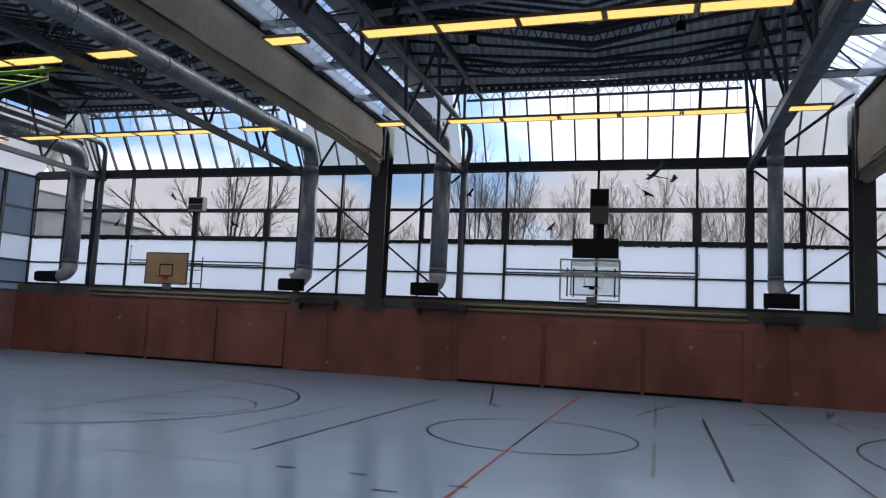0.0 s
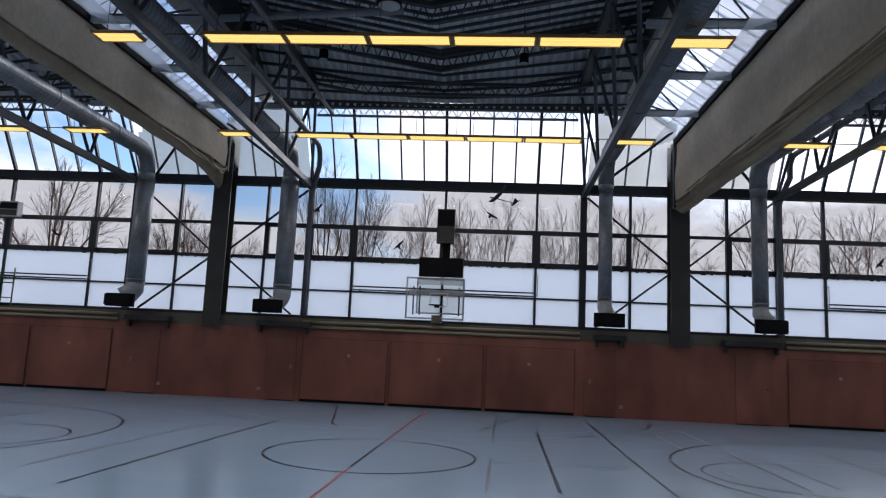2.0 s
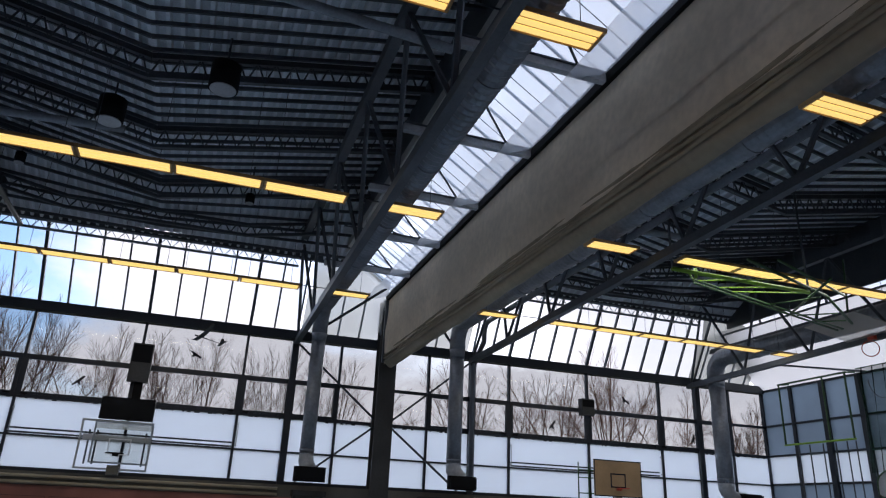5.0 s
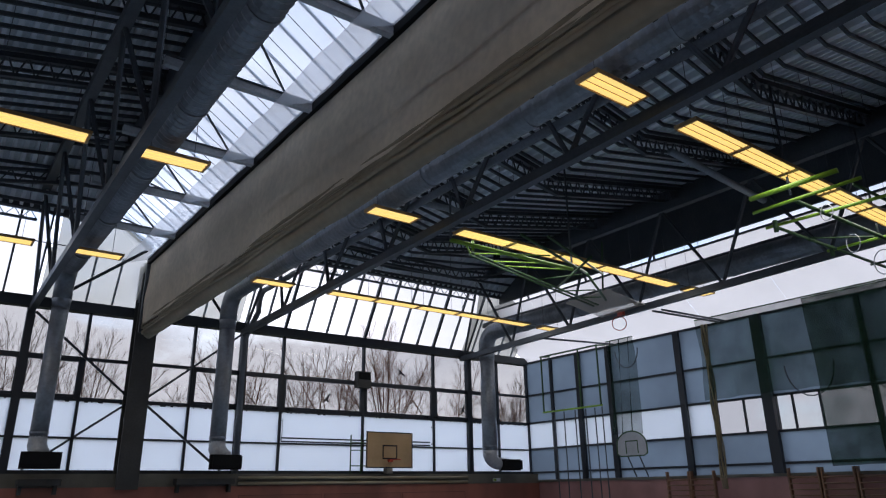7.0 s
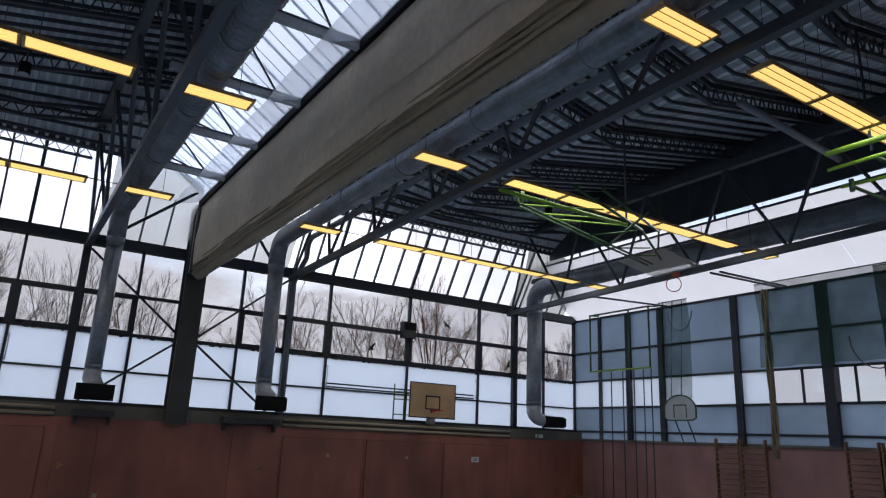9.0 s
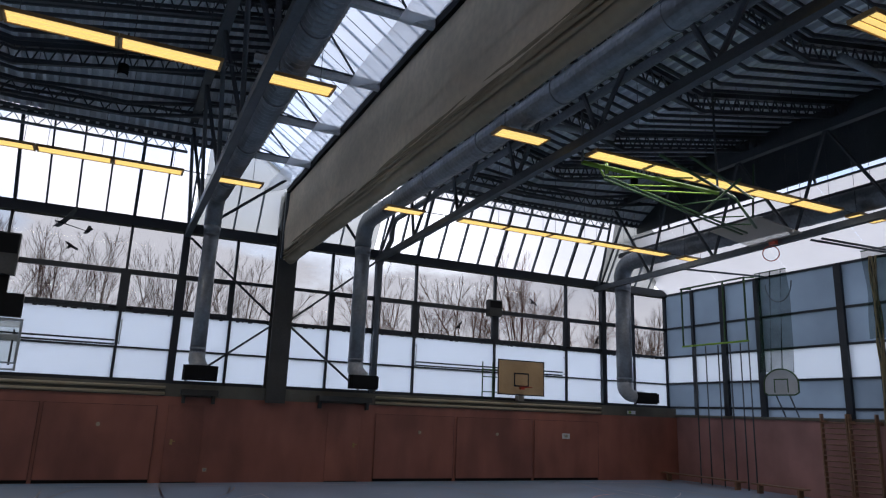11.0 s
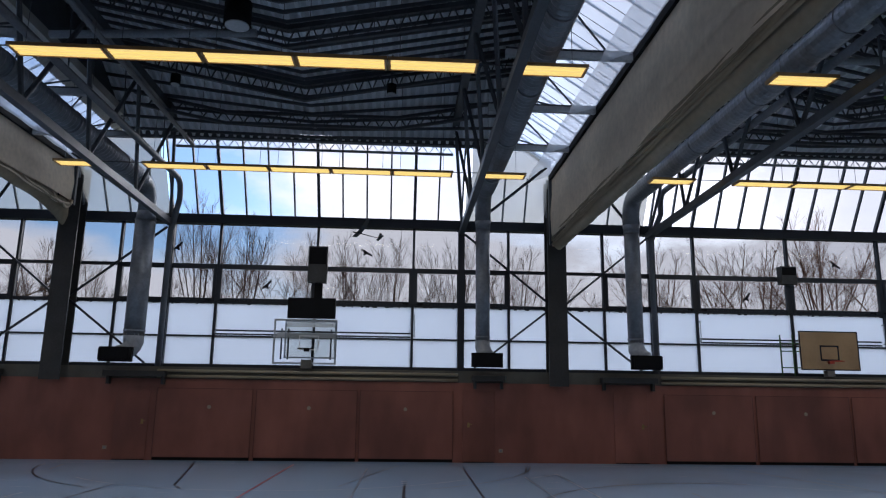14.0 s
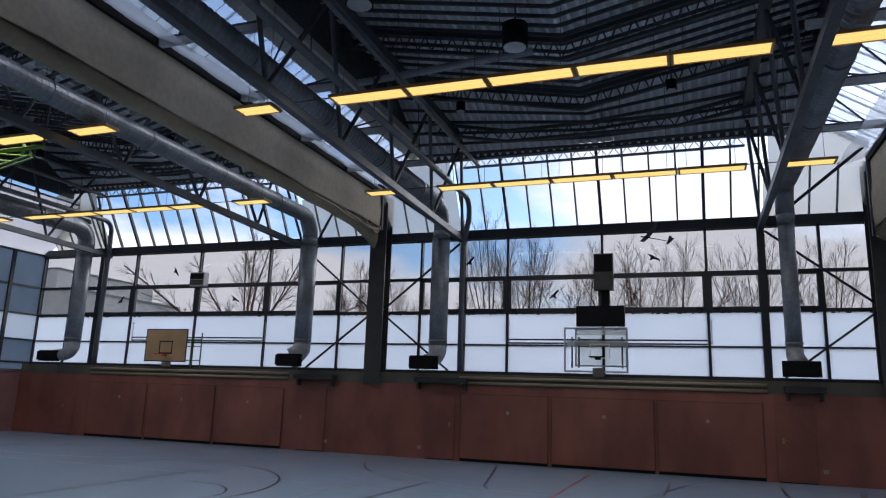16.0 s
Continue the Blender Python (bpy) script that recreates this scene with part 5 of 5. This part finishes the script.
s.box(19.3, 19.46, -8.4, -8.2, 6.96, 7.12)
part("rim_bracket", s, M_ORANGE, bb)
s = Shape()
s.tube([(18.7, -8.2, 7.36), (18.9, -8.2, 9.3)], 0.03, 6)
part("arm", s, M_GREEN_DARK, bb)


# ---- outside: bare trees and far houses ----
def bare_tree(x, y, height, seed, spread=1.0, upright=0.5, bark=None, stout=1.0):
    """Bare crown: long straight limbs fan out of a short trunk, each with side branches that carry fine twigs."""
    rng = random.Random(seed)
    t = thing("tree", "bare leafless winter tree outside the windows", "tree", "trees outside")
    limbs, twigs = Shape(), Shape()
    th = height * rng.uniform(0.34, 0.4)
    reach = (height - th) * 1.0

    def turned(d, angle, around):
        s1 = d.cross(Vector((0.31, 0.87, 0.12))).normalized()
        s2 = d.cross(s1)
        return (d * math.cos(angle) + (s1 * math.cos(around) + s2 * math.sin(around)) * math.sin(angle)).normalized()

    def branch(p, d, length, r, level):
        """One limb of five lengths; branches leave it all along its outer part."""
        pts, v = [p], d.copy()
        for k in range(5):
            v = (v + Vector((rng.uniform(-1, 1), rng.uniform(-1, 1), rng.uniform(-0.6, 0.8))) * (0.10 if spread > 1.25 else 0.04) + Vector((0, 0, 0.07 * upright))).normalized()
            pts.append(pts[-1] + v * length * 0.2)
        (limbs if level == 0 else twigs).tube(pts, r, (5, 4, 3)[level], max(0.0045, r * (0.3 if level == 0 else 0.5)), False)
        if level == 2:
            return
        n = 12 if level == 0 else 7
        turn = rng.uniform(0, 6.28)
        for k in range(n):
            u = (0.36 if level == 0 else 0.2) + (0.62 if level == 0 else 0.75) * (k + rng.random()) / n
            i = min(4, int(u * 5))
            q = pts[i].lerp(pts[i + 1], u * 5 - i)
            axis = (pts[i + 1] - pts[i]).normalized()
            side = turned(axis, rng.uniform(0.34, 0.62), turn + 2.4 * k + rng.uniform(-0.5, 0.5))
            if level == 0:
                branch(q, side, reach * (0.32 * (1 - u) + 0.12) * rng.uniform(0.7, 1.15), max(0.0085 * stout, r * 0.3 * (1.1 - u)), 1)
            else:
                branch(q, side, length * (0.5 * (1 - u) + 0.22) * rng.uniform(0.7, 1.2), 0.0068 * stout, 2)

    o = Vector((x, y, -0.5))
    rt = 0.0125 * height * stout
    fork = o + Vector((rng.uniform(-0.3, 0.3), 0, th))
    limbs.tube([o, o.lerp(fork, 0.5) + Vector((0.06, 0, 0)), fork], rt, 9, rt * 0.8)
    m = 9
    for j in range(m):
        lean = radians(2 + 64 * min(1.2, spread) * (j + 0.5 * rng.random()) / m)
        b = 2.4 * j + rng.uniform(-0.4, 0.4)
        d = Vector((math.sin(lean) * math.cos(b), math.sin(lean) * math.sin(b), math.cos(lean)))
        dome = 1 / math.sqrt((math.cos(lean) / reach) ** 2 + (math.sin(lean) / (0.98 * spread * reach)) ** 2)
        branch(fork - Vector((0, 0, rng.uniform(0, th * 0.2))), d, dome * rng.uniform(0.86, 1.0), rt * rng.uniform(0.22, 0.36), 0)
    part("trunk", limbs, bark or M_BARK, t)
    part("crown", twigs, bark or M_BARK, t)
    return t


TREES = ((-7.6, 15, 12.0, 0.6, 0.9), (-5.9, 17, 11.4, 0.6, 0.9), (-2.8, 16, 10.0, 1.1, 0.4), (-0.2, 15, 9.9, 0.95, 0.5), (1.8, 17, 10.2, 0.85, 0.6), (5.4, 15, 10.3, 0.7, 0.7), (9.2, 16, 9.7, 0.95, 0.5),
         (12.6, 24, 8.6, 0.9, 0.6), (16.9, 16, 10.0, 1.1, 0.3), (20.4, 15.5, 10.0, 1.3, 0.1), (24.0, 18, 10.6, 1.3, 0.1), (27.0, 15.5, 10.2, 1.35, 0.1), (31.4, 16, 10.2, 1.3, 0.1), (36.8, 16, 9.4, 1.1, 0.4), (40.5, 20, 9.8, 1.0, 0.4),
         (28.6, 20, 13.2, 0.75, 0.7), (-12.0, 24, 8.6, 0.9, 0.5), (-15.6, 21, 9.2, 0.8, 0.6), (-18.6, 21, 10.6, 0.65, 0.8), (-22.8, 26, 8.8, 1.0, 0.5),
         (-26.4, 19, 12.4, 1.3, 0.1), (-34.5, 28, 9.0, 1.1, 0.35), (-41.0, 32, 9.0, 1.1, 0.35), (38.0, -11, 9.5, 1.1, 0.4), (41.0, -16.5, 9.0, 1.1, 0.4))
for i, (x, y, h, sp, up) in enumerate(TREES):
    bare_tree(x, y, h + 1.1, 31 + i, sp, up, M_BARK_RED if 15 < x < 36 and y > 0 else None, 2.2 if x == -26.4 else 1.7 if x < -20 else 1.25 if x > 15 or x < -10 else 1.0)


def far_house(name, x0, x1, y, d, z1, mat, label, flat=True):
    h = thing(name, label, "building")
    s = Shape()
    s.box(x0, x1, y, y + d, -0.3, z1)
    part("wall", s, mat, h)
    s = Shape()
    s.box(x0 - 0.12, x1 + 0.12, y - 0.12, y + d + 0.12, z1, z1 + 0.18)
    part("roof", s, M_STEEL_LIGHT, h)
    n = max(2, int((x1 - x0) / 3))
    for i in range(n):
        for z in (2.0, 5.2, 8.4):
            if z + 1.5 > z1:
                continue
            xc = x0 + (x1 - x0) * (i + 0.5) / n
            s = Shape()
            s.box(xc - 0.6, xc + 0.6, y - 0.03, y + 0.05, z, z + 1.4)
            part("window", s, M_FRAME, h)
    return h


far_house("office_building", -80, -60.5, 33, 14, 13.4, M_RENDERED, "pale flat-roofed building rising behind a lower one")
far_house("apartment_building", -66, -49.5, 25, 14, 9.8, M_RENDERED, "pale rendered flat-roofed building behind the trees")


# ---- nets and rods before the east end wall ----
def veil(name, color, see):
    m = bpy.data.materials.new(name)
    m.use_nodes = True
    nt = m.node_tree
    nt.nodes.clear()
    out = nt.nodes.new("ShaderNodeOutputMaterial")
    df = nt.nodes.new("ShaderNodeBsdfDiffuse")
    df.inputs[0].default_value = (*color, 1)
    tr = nt.nodes.new("ShaderNodeBsdfTransparent")
    mx = nt.nodes.new("ShaderNodeMixShader")
    geo = nt.nodes.new("ShaderNodeNewGeometry")
    n = nt.nodes.new("ShaderNodeTexNoise")
    n.inputs["Scale"].default_value, n.inputs["Detail"].default_value = 1.6, 4
    nt.links.new(geo.outputs["Position"], n.inputs["Vector"])
    mr = nt.nodes.new("ShaderNodeMapRange")
    mr.inputs["To Min"].default_value, mr.inputs["To Max"].default_value = see - 0.2, see + 0.2
    nt.links.new(n.outputs["Fac"], mr.inputs["Value"])
    nt.links.new(mr.outputs[0], mx.inputs[0])
    nt.links.new(df.outputs[0], mx.inputs[1])
    nt.links.new(tr.outputs[0], mx.inputs[2])
    nt.links.new(mx.outputs[0], out.inputs[0])
    return m


M_NET = veil("fine_green_net", (0.03, 0.07, 0.045), 0.46)
M_NET_DENSE = veil("dense_green_net", (0.025, 0.055, 0.035), 0.22)


def hung_net(x, y0, y1, z0, z1, folds, label, mat=M_NET):
    t = thing("sports_net", label, "net", "nets at the end wall")
    s = Shape()
    n, m = 40, 8
    for i in range(n + 1):
        for j in range(m + 1):
            y = y0 + (y1 - y0) * i / n
            s.v.append((x + 0.12 * math.sin(folds * 6.28 * i / n + 0.4 * j), y + 0.02 * math.sin(1.3 * j + i), z1 + (z0 - z1) * j / m + 0.03 * math.sin(3.1 * i / n * 2) * (j / m)))
    for i in range(n):
        for j in range(m):
            a = i * (m + 1) + j
            s.f.append((a, a + 1, a + m + 2, a + m + 1))
    part("mesh", s, mat, t, "", True)
    s = Shape()
    s.tube([(x, y0, z1), (x, y1, z1)], 0.02, 6)
    part("top_cord", s, M_GREEN_DARK, t)
    return t


hung_net(22.75, -4.75, -6.0, 3.7, 7.1, 3, "gathered green net hanging before the end wall glazing")
hung_net(22.5, -8.75, -18.5, 4.5, 7.1, 9, "wide fine green net hung along the end wall")
hung_net(22.3, -12.4, -19.5, 2.4, 7.0, 9, "dark green net gathered down to the wall bars", M_NET_DENSE)
for y0, y1, x0 in ((-9.3, -9.3, 19.6), (-9.55, -9.5, 19.7), (-4.6, -4.9, 19.6)):
    s = Shape()
    s.tube([(x0, y0, 6.92), (23.05, y1, 7.02)], 0.035, 8)
    tagged(part("support_rod", s, M_STEEL, None, "", True), "dark steel rod from the girder to the end wall", "rod", "support rods")
for yc, zc_, r in ((-5.9, 6.6, 0.5), (-12.2, 5.2, 0.7)):
    s = Shape()
    s.tube([(22.45, yc + r * math.cos(radians(a)), zc_ + r * 1.3 * math.sin(radians(a))) for a in range(180, 361, 15)], 0.018, 6)
    tagged(part("hanging_rope", s, M_STEEL, None, "", True), "dark slack rope loop hanging at the end wall", "rope", "slack ropes")
